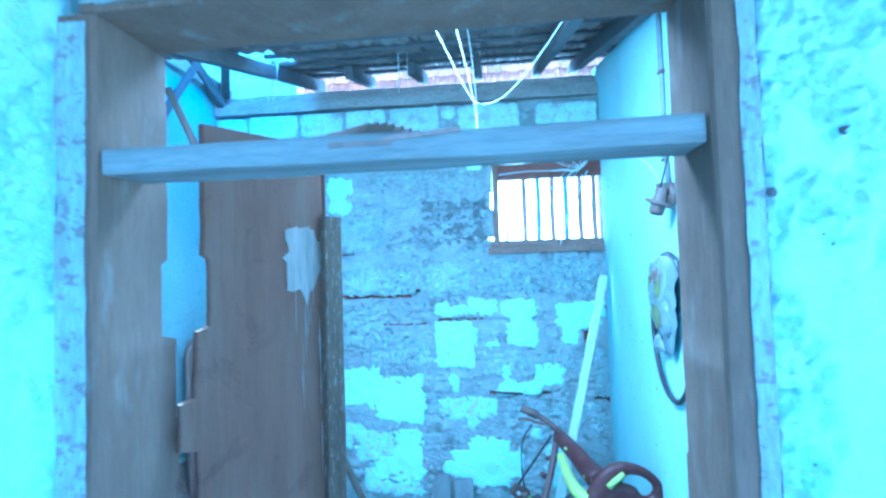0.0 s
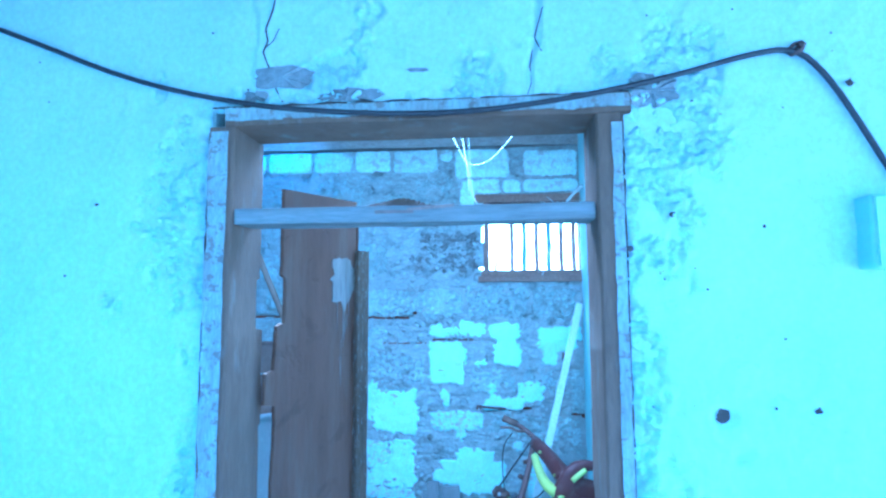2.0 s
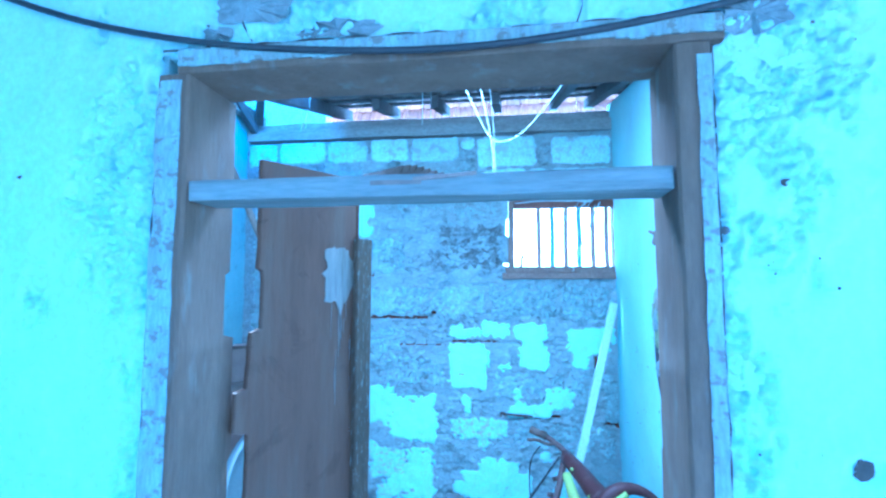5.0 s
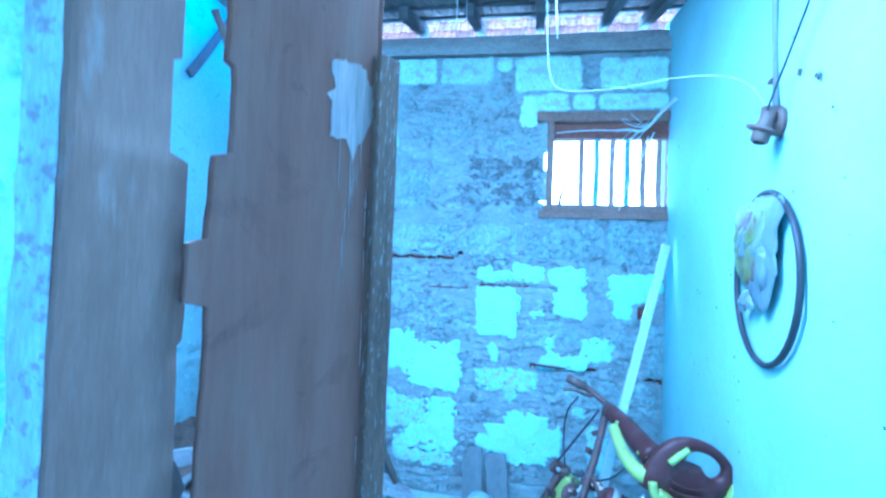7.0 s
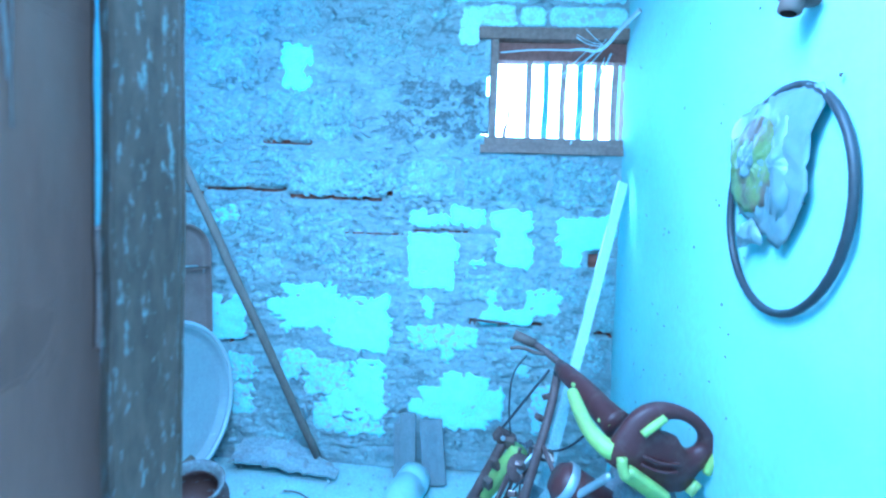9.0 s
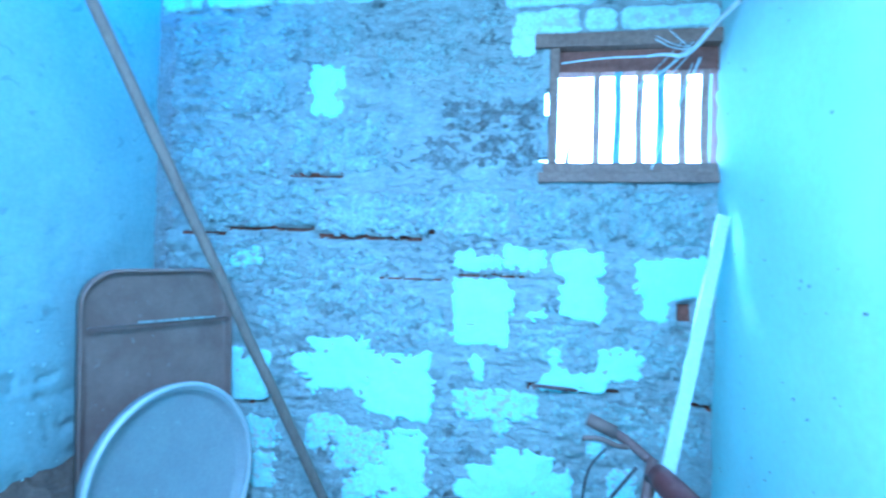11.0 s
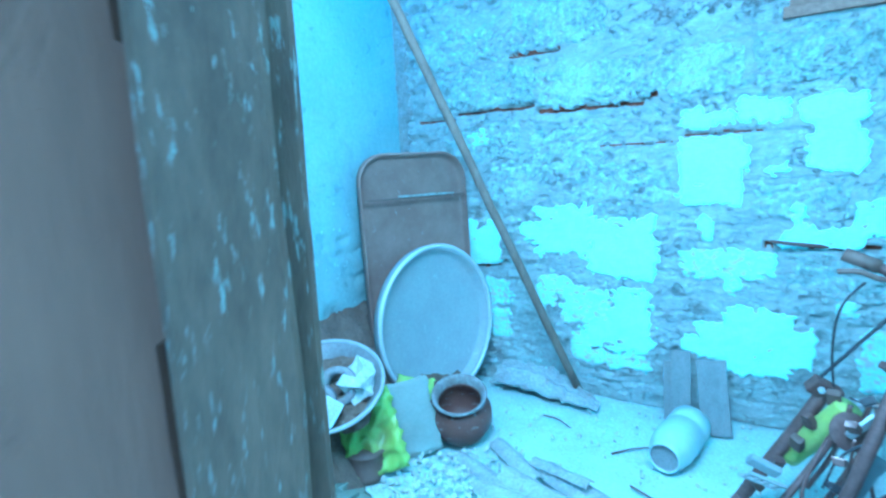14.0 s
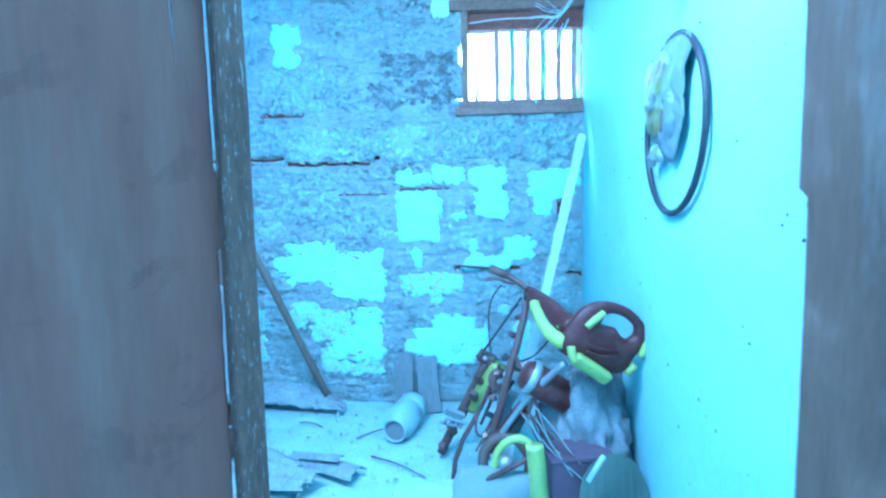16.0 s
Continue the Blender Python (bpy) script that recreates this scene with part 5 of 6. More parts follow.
# ---- drum ----
drum = thing("plastic_drum", "big black plastic drum tilted on the rubbish heap", "drum")
axis = Vector((-0.8 * math.tan(radians(21)), -0.6 * math.tan(radians(21)), 1)).normalized()
top_c = Vector((-1.30, 1.13, 1.25))
DM = Matrix.Translation(top_c - axis * 0.70) @ axis.to_track_quat("Z", "Y").to_matrix().to_4x4() @ Matrix.Diagonal((1, 1, 0.91, 1))
drum.matrix_basis = DM
part("body", lathe([(0, 0), (0.265, 0.0), (0.285, 0.02), (0.285, 0.20), (0.292, 0.215), (0.292, 0.235), (0.287, 0.25), (0.287, 0.62), (0.296, 0.635), (0.296, 0.655), (0.287, 0.67), (0.287, 0.73), (0.296, 0.745), (0.294, 0.765), (0.285, 0.78), (0.272, 0.86), (0.25, 0.895), (0.20, 0.905), (0.195, 0.915), (0.10, 0.918), (0, 0.918)], 56), M_DRUM, drum, smooth=True)
part("bung", lathe([(0.045, 0.916), (0.045, 0.94), (0.035, 0.95), (0, 0.95)], 20), M_BLACK, drum).matrix_basis = pose(0.05, -0.08, 0)
hp = [(-0.055, 0, 0.0), (-0.06, 0, 0.05), (-0.045, 0, 0.078), (0.0, 0, 0.07), (0.045, 0, 0.082), (0.062, 0, 0.05), (0.04, 0, 0.02), (0.0, 0, 0.012)]
part("handle", tube(hp, 0.011, 8, True, 2), M_BLACK, drum, "curved loop handle", True).matrix_basis = DM.inverted() @ pose(-1.285, 1.31, 1.435, 0, 14, 62) @ Matrix.Scale(0.85, 4)
part("handle_clamp", box(-0.03, 0.03, -0.02, 0.02, 0.0, 0.05, 0.006), M_BLACK, drum).matrix_basis = DM.inverted() @ pose(-1.29, 1.31, 1.39, 0, -10, 62)
part("lid_ring", lathe([(0.13, 0.917), (0.145, 0.93), (0.155, 0.93), (0.165, 0.917)], 40), M_DRUM, drum, smooth=True)

# ---- rubbish heap along the left wall ----
hb = bmesh.new()
HN, HM = 70, 100


def heap_z(x, y):
    d = x + 1.675
    e = 0.60 * max(0.0, 1 - d / (0.62 + 0.1 * math.sin(y * 5))) ** 0.85
    e *= min(1, max(0, (y - 0.3) / 0.5)) * min(1, max(0, (3.24 - y) / 0.3))
    e += 0.60 * math.exp(-((x + 1.28) ** 2 / 0.07 + (y - 1.22) ** 2 / 0.10))
    return e + (fbm(x * 9, y * 9, 1.0, 4) * 0.035 if e > 0.02 else -0.03)


hg = [[hb.verts.new((-1.675 + 0.85 * i / HN, 0.3 + 2.94 * j / HM, heap_z(-1.675 + 0.85 * i / HN, 0.3 + 2.94 * j / HM))) for j in range(HM + 1)] for i in range(HN + 1)]
for i in range(HN):
    for j in range(HM):
        hb.faces.new((hg[i][j], hg[i + 1][j], hg[i + 1][j + 1], hg[i][j + 1]))
tagged(part("rubbish_heap", hb, M_HEAP), "dark heap of rubbish and soil along the wall", "rubbish", kind="stuff")

# ---- bowl of scraps ----
bowl = thing("metal_bowl", "dented metal bowl full of plastic scraps", "bowl", (-1.24, 2.06, 0.50))
bowl.matrix_basis = pose(-1.255, 1.92, 0.345, 22, 14, 0) @ Matrix.Scale(1.26, 4)
M_TIN = mat("tarnished_metal", (0.22, 0.225, 0.23), 0.6, 0.3, dark=(0.12, 0.12, 0.12), scale=6, fine=50, bump=0.15)
part("shell", lathe([(0, 0.0), (0.10, 0.0), (0.16, 0.05), (0.20, 0.11), (0.215, 0.118), (0.215, 0.126), (0.20, 0.122), (0.155, 0.06), (0.10, 0.012), (0, 0.012)], 48), M_TIN, bowl, smooth=True)
part("rim", tube([(0.21 * math.cos(u), 0.21 * math.sin(u), 0.123) for u in (2 * math.pi * k / 48 for k in range(48))], 0.008, 8, True), M_ALU, bowl, "pale rolled rim", True)


def in_bowl(x, y, z, a=0, b=0, c=0):
    return bowl.matrix_basis @ pose(x, y, z, a, b, c)


cup = thing("plastic_cup", "milky plastic cup lying in the bowl", "cup")
part("wall", lathe([(0.0, 0), (0.045, 0), (0.055, 0.09), (0.052, 0.09), (0.042, 0.004), (0, 0.004)], 28), M_WHITEPL, cup, smooth=True)
cup.matrix_basis = in_bowl(-0.04, -0.09, 0.115, 80, 0, 70)
tub = thing("plastic_tub", "small square white plastic tub in the bowl", "tub")
part("wall", box(-0.04, 0.04, -0.045, 0.045, 0, 0.05, 0.008), M_WHITEPL, tub)
part("lid", box(-0.03, 0.03, -0.035, 0.035, 0.051, 0.054, 0.001), M_CHIPS, tub)
tub.matrix_basis = in_bowl(0.085, -0.085, 0.105, 20, 25, 15)
roll = thing("tape_roll", "grey roll of tape in the bowl", "tape")
part("core", lathe([(0.035, 0), (0.055, 0), (0.055, 0.04), (0.035, 0.04), (0.035, 0)], 32), M_SACK, roll, smooth=True)
roll.matrix_basis = in_bowl(0.03, -0.05, 0.110, 60, 10, 30)
roll2 = copy_thing(roll, in_bowl(0.05, 0.03, 0.105, 40, 0, 20))
paper = thing("paper_scrap", "crumpled white paper in the bowl", "paper")
part("sheet", lump(0.055, 0.05, 0.045, 4.0, 0.9, 2), M_CHIPS, paper)
paper.matrix_basis = in_bowl(-0.11, 0.0, 0.120)
paper2 = copy_thing(paper, in_bowl(0.10, 0.07, 0.11, 30, 50, 80))
muck = thing("rag", "dark rag wadded in the bowl", "rag")
part("cloth", lump(0.165, 0.155, 0.045, 2.0, 0.35, 4), M_HEAP, muck)
muck.matrix_basis = in_bowl(0.0, 0.0, 0.065)

# ---- clay pot, sheets, green bag ----
M_POTRIM = mat("worn_clay_rim", (0.26, 0.27, 0.27), 0.7, dark=(0.10, 0.08, 0.07), scale=14, fine=60, bump=0.3, mix=0.8)
pot = thing("clay_pot", "dark clay pot with a pale worn rim lying tilted", "pot")
pot.matrix_basis = pose(-0.875, 2.49, 0.014, 19, 9, 0) @ Matrix.Diagonal((1.08, 1.08, 1.16, 1))
part("body", lathe([(0, 0.0), (0.07, 0.005), (0.12, 0.04), (0.15, 0.10), (0.148, 0.15), (0.122, 0.195), (0.108, 0.212), (0.100, 0.208), (0.112, 0.18), (0.13, 0.12), (0.10, 0.04), (0, 0.02)], 44), M_CLAY, pot, smooth=True)
part("rim", lathe([(0.105, 0.207), (0.116, 0.220), (0.130, 0.236), (0.132, 0.246), (0.124, 0.250), (0.112, 0.238), (0.101, 0.21)], 44), M_POTRIM, pot, "pale worn rim", True)
card = thing("folded_card", "faded folded card propped by the pot", "card")
card.matrix_basis = pose(-0.965, 2.20, 0.015, -20, -9, 40)
part("panel", sheet_mesh(0.25, 0.37, 14, 0.016, 5.0), M_CARD, card, smooth=True)
grn = thing("green_bag", "bright green and yellow plastic bag, crumpled", "bag")
grn.matrix_basis = pose(-1.02, 1.97, 0.03, -20, -8, 50)
part("film", sheet_mesh(0.27, 0.38, 26, 0.07, 8.0), M_GREENPL, grn, smooth=True)
grn2 = thing("green_bag", "scrap of bright green film on the heap", "bag")
grn2.matrix_basis = pose(-1.45, 2.16, 0.36, -70, 0, 20)
part("film", sheet_mesh(0.09, 0.06, 8, 0.02, 1.0), M_GREENPL, grn2, smooth=True)
grn3 = thing("green_bag", "torn yellow-green film caught under the pan", "bag")
grn3.matrix_basis = pose(-1.08, 2.34, 0.24, -55, 10, 25)
part("film", sheet_mesh(0.20, 0.12, 14, 0.03, 12.0), M_GREENPL, grn3, smooth=True)
cloth = thing("lilac_sheet", "pale lilac plastic sheet hanging beside the drum", "sheet")
cloth.matrix_basis = pose(-1.13, 1.58, 0.06, -6, 0, 40)
part("film", sheet_mesh(0.10, 0.50, 16, 0.03, 6.0), M_PURPLECLOTH, cloth, smooth=True)
rag2 = thing("rag", "grey-green rag heaped at the foot of the drum", "rag")
rag2.matrix_basis = pose(-0.98, 1.45, 0.20, 0, 0, 30)
part("cloth", lump(0.20, 0.15, 0.12, 11.0, 0.7, 4), M_OLIVE, rag2)
tin = thing("plastic_tub", "dark ribbed plastic tub under the bowl", "tub", (-1.11, 1.97, 0.0))
part("wall", lathe([(0, 0.0), (0.085, 0.0), (0.09, 0.03), (0.085, 0.035), (0.092, 0.065), (0.087, 0.07), (0.095, 0.13), (0.10, 0.14), (0.0, 0.14)], 32), M_BLACK, tin, smooth=True)

# ---- broken clay ridge pieces and slats on the floor ----
corr = thing("ridged_tile", "broken piece of ridged clay tile leaning at the wall foot", "roof tile")
cbm = bmesh.new()
for s in (0, 0.012):
    for i in range(25):
        for j in range(7):
            x, y = -0.34 + 0.68 * i / 24, 0.24 * j / 6
            cbm.verts.new((x, y * (1.12 - 0.85 * max(0.0, (x + 0.10) / 0.44)) + 0.035 * fbm(x * 9, s * 0.1, 1.0, 3), 0.013 * math.cos(j / 6 * 4 * math.pi) + s + 0.006 * fbm(x * 5, y * 5, 2.0, 2)))
cbm.verts.ensure_lookup_table()
for i in range(24):
    for j in range(6):
        a, b, c, d = i * 7 + j, (i + 1) * 7 + j, (i + 1) * 7 + j + 1, i * 7 + j + 1
        o = 25 * 7
        cbm.faces.new([cbm.verts[k] for k in (a, d, c, b)])
        cbm.faces.new([cbm.verts[o + k] for k in (a, b, c, d)])
        if j == 0:
            cbm.faces.new([cbm.verts[k] for k in (a, b, o + b, o + a)])
        if j == 5:
            cbm.faces.new([cbm.verts[k] for k in (d, o + d, o + c, c)])
bmesh.ops.recalc_face_normals(cbm, faces=cbm.faces)
M_SHARD = mat("weathered_pale_tile", (0.37, 0.40, 0.395), 0.9, dark=(0.23, 0.24, 0.24), scale=8, fine=60, bump=0.6, mix=0.7, vary=0.12, streak=((0.20, 0.17, 0.15), 12, (1, 1, 1), 0.60, 0.68, 0.6))
part("shell", cbm, M_SHARD, corr)
corr.matrix_basis = pose(-0.63, 3.02, 0.035, 24, 3, -4)


def shard(a, b, w, seed, t=0.012):
    """A curved length of channel tile with broken ends."""
    ax = (b - a).normalized()
    side = ax.cross(Vector((0, 0, 1))).normalized()
    up = side.cross(ax)
    bm = bmesh.new()
    m, n = 10, 7
    grid = []
    for r in (0.0, t):
        for k in range(m + 1):
            for q in range(n + 1):
                u = radians(-62 + 124 * q / n)
                ragged = 0.022 * fbm(q * 0.9, seed, k // 5, 3) if k in (0, m) else 0.0
                p = a + ax * ((b - a).length * k / m + ragged) + side * (math.sin(u) * (w * 0.56 + r)) + up * ((math.cos(u) - 0.47) * (w * 0.56 + r))
                grid.append(bm.verts.new(p + Vector((0, 0, 0.003 * fbm(k * 0.6, q * 0.6, seed, 2)))))
    o, st = (m + 1) * (n + 1), n + 1
    for k in range(m):
        for q in range(n):
            c = k * st + q
            bm.faces.new((grid[c], grid[c + 1], grid[c + st + 1], grid[c + st]))
            bm.faces.new((grid[o + c], grid[o + c + st], grid[o + c + st + 1], grid[o + c + 1]))
    loop = list(range(st)) + [k * st + n for k in range(1, m + 1)] + [m * st + q for q in range(n - 1, -1, -1)] + [k * st for k in range(m - 1, 0, -1)]
    for c, d in zip(loop, loop[1:] + loop[:1]):
        bm.faces.new((grid[c], grid[o + c], grid[o + d], grid[d]))
    bmesh.ops.recalc_face_normals(bm, faces=bm.faces)
    return bm


for i, (a, b, w, z) in enumerate((((-0.66, 2.46), (-0.36, 2.24), 0.05, 0.02), ((-0.78, 2.27), (-0.34, 2.08), 0.045, 0.018), ((-0.36, 2.34), (-0.02, 2.15), 0.075, 0.02), ((-0.50, 2.20), (-0.20, 2.06), 0.06, 0.045), ((-0.60, 2.10), (-0.25, 2.02), 0.05, 0.018), ((-0.42, 2.34), (-0.12, 2.20), 0.03, 0.05))):
    sl = thing("tile_shard", "broken pale channel tile lying on the dusty floor", "roof tile", group="tile shards on the floor")
    part("shell", shard(Vector((*a, z)), Vector((*b, z + 0.01 * i)), w * 1.5, i + 2), M_SHARD, sl)
for i, (a, b) in enumerate((((-0.13, 2.62), (0.09, 2.78)), ((0.0, 2.40), (0.32, 2.18)), ((-0.55, 2.85), (-0.38, 2.78)))):
    tw = thing("twig", "thin dry twig on the floor", "twig", group="twigs")
    part("stem", tube([(a[0], a[1], 0.012), ((a[0] + b[0]) / 2, (a[1] + b[1]) / 2 + 0.02, 0.018), (b[0], b[1], 0.010)], 0.005, 6, smooth_steps=1, taper=0.003), M_RUST, tw)
rnd = random.Random(17)
ch = bmesh.new()
for k in range(900):
    x, y = rnd.uniform(-1.1, 0.9), rnd.uniform(1.4, 3.18)
    if k < 420:
        x, y = rnd.gauss(-0.72, 0.16), rnd.gauss(2.05, 0.18)
    s = rnd.uniform(0.004, 0.013) * (1.3 if k < 420 else 1)
    bmesh.ops.create_cube(ch, size=1, matrix=Matrix.Translation((x, y, 0.004 + s * 0.4 + (0.02 * rnd.random() if k < 420 else 0))) @ Euler((rnd.random() * 3, rnd.random() * 3, rnd.random() * 3)).to_matrix().to_4x4() @ Matrix.Diagonal((s * 1.6, s * 1.2, s * 0.7, 1)))
tagged(part("floor_chips", ch, M_CHIPS), "pale chips of plaster and stone scattered on the floor", "rubble", kind="stuff")
fb = thing("floor_sheet", "faded flat sheet of board lying on the floor", "board")
put(part("panel", box(-0.20, 0.20, -0.14, 0.14, 0.004, 0.016, 0.002, 6, 0.006, 3), M_WHITEBOARD, fb), pose(0.40, 1.97, 0.008, 0, 0, 20))

# ---- child's tricycle, wrecked, on end against the right wall ----
tri = thing("tricycle", "wrecked child's tricycle of maroon and lime plastic, stood on end", "tricycle")
tri.matrix_basis = Matrix.Translation((0.48, -0.28, 1.48)) @ Matrix.Scale(1.065, 4) @ Matrix.Translation((-0.48, 0.28, -1.48))
part("fork_tube", tube([(0.86, 2.22, 0.985), (0.80, 2.08, 0.80), (0.735, 2.0, 0.63), (0.68, 1.98, 0.42), (0.60, 1.97, 0.19), (0.583, 1.96, 0.10)], 0.019, 10, smooth_steps=1), M_RUST, tri, "rusty steel tube", True)
part("handlebar", tube([(0.675, 2.27, 1.078), (0.74, 2.26, 1.055), (0.80, 2.25, 1.02), (0.86, 2.22, 0.975)], 0.016, 10, smooth_steps=1), M_RUST, tri, smooth=True)
part("grip", tube([(0.665, 2.275, 1.082), (0.755, 2.255, 1.048)], 0.022, 12), M_BLACK, tri, "black rubber grip", True)
part("brake_lever", tube([(0.645, 2.22, 1.035), (0.70, 2.22, 1.04), (0.75, 2.23, 1.015), (0.79, 2.24, 1.01)], 0.009, 8, smooth_steps=1), M_BLACK, tri, smooth=True)
part("shroud", tube([(0.85, 2.12, 0.98), (0.91, 1.98, 0.945), (0.96, 1.86, 0.90), (0.99, 1.80, 0.88)], 0.034, 14, smooth_steps=1, taper=0.056), M_MAROON, tri, "maroon moulded cover", True)
for i, p in enumerate(((0.875, 2.01, 0.975), (0.94, 1.86, 0.90), (0.96, 1.83, 0.90))):
    part("stud", lathe([(0, 0), (0.009, 0), (0.007, 0.006), (0, 0.007)], 10), M_LIMEPL, tri).matrix_basis = pose(p[0] - 0.01, p[1] - 0.045, p[2] - 0.01, 80)
part("arm", tube([(0.822, 1.78, 0.998), (0.832, 1.72, 0.962), (0.850, 1.64, 0.922), (0.885, 1.585, 0.894), (0.91, 1.57, 0.890)], 0.020, 14, smooth_steps=2, taper=0.032), M_LIMEPL, tri, "lime moulded arm", True)

# backrest with its hand hole
SP = [(-0.175, 0.02), (-0.16, 0.10), (-0.13, 0.19), (-0.08, 0.245), (0.0, 0.262), (0.08, 0.245), (0.15, 0.20), (0.182, 0.14), (0.175, 0.08), (0.14, 0.035), (0.13, -0.035), (0.05, -0.05), (-0.04, -0.035), (-0.12, 0.0)]
HP = [(-0.02, 0.17), (-0.01, 0.205), (0.03, 0.212), (0.08, 0.20), (0.12, 0.17), (0.128, 0.135), (0.10, 0.112), (0.07, 0.122), (0.045, 0.155), (0.01, 0.155), (-0.01, 0.155), (-0.018, 0.158), (-0.02, 0.162), (-0.021, 0.166)]


so = smooth_loop(SP)
hc = Vector((0.055, 0.165))
hi = smooth_loop(HP)


def backrest_mesh(n=72, t=0.05):
    bm = bmesh.new()
    rows = []
    for k in range(n):
        a = 2 * math.pi * k / n
        o, i = ray_to(so, hc, a), ray_to(hi, hc, a)
        m = (o + i) / 2
        w = min((o - i).length * 0.25, 0.02)
        u = (o - i).normalized()
        prof = [(o, 0.0), (o - u * w * 0.5, -t * 0.42), (m, -t * 0.5), (i + u * w * 0.5, -t * 0.40), (i, 0.0), (i + u * w * 0.5, t * 0.4), (m, t * 0.5), (o - u * w * 0.5, t * 0.42)]
        rows.append([bm.verts.new((p.x, y, p.y)) for p, y in prof])
    for k in range(n):
        a, b = rows[k], rows[(k + 1) % n]
        for j in range(8):
            bm.faces.new((a[j], a[(j + 1) % 8], b[(j + 1) % 8], b[j]))
    bmesh.ops.recalc_face_normals(bm, faces=bm.faces)
    return bm


BK = pose(1.032, 1.60, 0.808, 6, 12, 10) @ Matrix.Diagonal((0.97, 1, 0.92, 1))
brs = part("backrest", backrest_mesh(), M_MAROON, tri, "maroon backrest with a hand hole", True)
brs.matrix_basis = BK
for a, b, r in (((-0.085, 0.145), (-0.03, 0.215), 0.014), ((0.165, 0.055), (0.178, 0.13), 0.013)):
    part("trim", tube([(a[0], -0.026, a[1]), ((a[0] + b[0]) / 2 - 0.005, -0.030, (a[1] + b[1]) / 2), (b[0], -0.024, b[1])], r, 10, smooth_steps=1), M_LIMEPL, brs, "lime inlay", True)
part("trim", bar_between((-0.105, -0.026, 0.012), (0.055, -0.030, -0.062), 0.055, 0.040, (0, 1, 0.4), 0.014, 8, 0.004), M_LIMEPL, brs, "lime lower pad", True)
part("trim", tube([(-0.128, -0.028, 0.055), (-0.118, -0.034, 0.02), (-0.10, -0.036, -0.002)], 0.016, 10, smooth_steps=1, taper=0.020), M_LIMEPL, brs, "lime lower trim", True)
part("ridge", tube([(-0.06, -0.032, 0.075), (0.0, -0.036, 0.062), (0.06, -0.034, 0.075)], 0.006, 8, smooth_steps=2), M_MAROON, brs, smooth=True)
part("ridge", tube([(-0.06, -0.032, 0.045), (0.0, -0.036, 0.032), (0.06, -0.034, 0.045)], 0.006, 8, smooth_steps=2), M_MAROON, brs, smooth=True)
part("trim", tube([(0.13, -0.02, -0.03), (0.155, -0.015, 0.015)], 0.017, 10), M_LIMEPL, brs, "lime corner trim", True)
part("axle", tube([(0.915, 1.60, 0.80), (0.86, 1.66, 0.72), (0.795, 1.72, 0.63), (0.70, 1.80, 0.45), (0.62, 1.88, 0.30)], 0.013, 10, smooth_steps=1), M_STEEL, tri, "scratched steel rod", True)
cyl = part("motor_drum", lathe([(0, 0), (0.05, 0.0), (0.066, 0.012), (0.068, 0.20), (0.05, 0.225), (0, 0.23)], 28), M_MAROON, tri, "maroon drum", True)
cyl.matrix_basis = look((0.775, 1.74, 0.715), (0.965, 1.73, 0.60)) @ pose(0, 0, -0.22)
part("band", lathe([(0.068, 0.0), (0.073, 0.004), (0.073, 0.028), (0.068, 0.032)], 28), M_STEEL, cyl, "dull metal band", True).matrix_basis = pose(0, 0, 0.17)
part("tube", tube([(0.655, 2.33, 0.60), (0.56, 2.30, 0.42), (0.46, 2.28, 0.24), (0.395, 2.28, 0.10)], 0.024, 10, smooth_steps=1), M_RUST, tri, "rusty steel tube", True)
part("bottle", tube([(0.705, 2.24, 0.585), (0.675, 2.25, 0.53), (0.605, 2.30, 0.41), (0.555, 2.33, 0.325)], 0.042, 14, smooth_steps=1), M_LIMEPL, tri, "lime plastic cover", True)
part("clip", tube([(0.60, 2.28, 0.45), (0.66, 2.27, 0.41), (0.73, 2.30, 0.46), (0.74, 2.34, 0.50)], 0.010, 8, smooth_steps=1), M_BLACK, tri, smooth=True)
part("bracket", box(-0.05, 0.05, -0.022, 0.022, -0.03, 0.03, 0.008), M_RUST, tri).matrix_basis = pose(0.645, 2.32, 0.60, 20, 30, 20)
part("bracket", box(-0.05, 0.05, -0.012, 0.012, -0.022, 0.022, 0.006), M_STEEL, tri, "steel plate").matrix_basis = pose(0.475, 2.13, 0.375, 30, 25, 10)
part("stay", tube([(0.83, 2.30, 0.925), (0.60, 2.32, 0.595)], 0.006, 6), M_CABLE, tri)
part("brake_cable", tube([(0.72, 2.24, 1.0), (0.66, 2.25, 0.92), (0.655, 2.3, 0.75), (0.67, 2.31, 0.62)], 0.004, 6, smooth_steps=2), M_CABLE, tri, smooth=True)
part("brake_cable", tube([(0.90, 1.85, 0.83), (0.85, 1.95, 0.72), (0.78, 2.05, 0.66), (0.70, 2.2, 0.63)], 0.0045, 6, smooth_steps=2), M_CABLE, tri, smooth=True)
part("maroon_tube", tube([(0.64, 1.90, 0.30), (0.70, 1.90, 0.40), (0.79, 1.88, 0.52)], 0.026, 12, smooth_steps=1), M_MAROON, tri, smooth=True)
hoop = [(0.635, 1.504, 0.438), (0.642, 1.504, 0.484), (0.674, 1.504, 0.53), (0.72, 1.504, 0.55), (0.762, 1.504, 0.534), (0.783, 1.504, 0.494)]
part("mudguard", tube(hoop, 0.015, 12, smooth_steps=2), M_LIMEPL, tri, "lime mudguard", True)
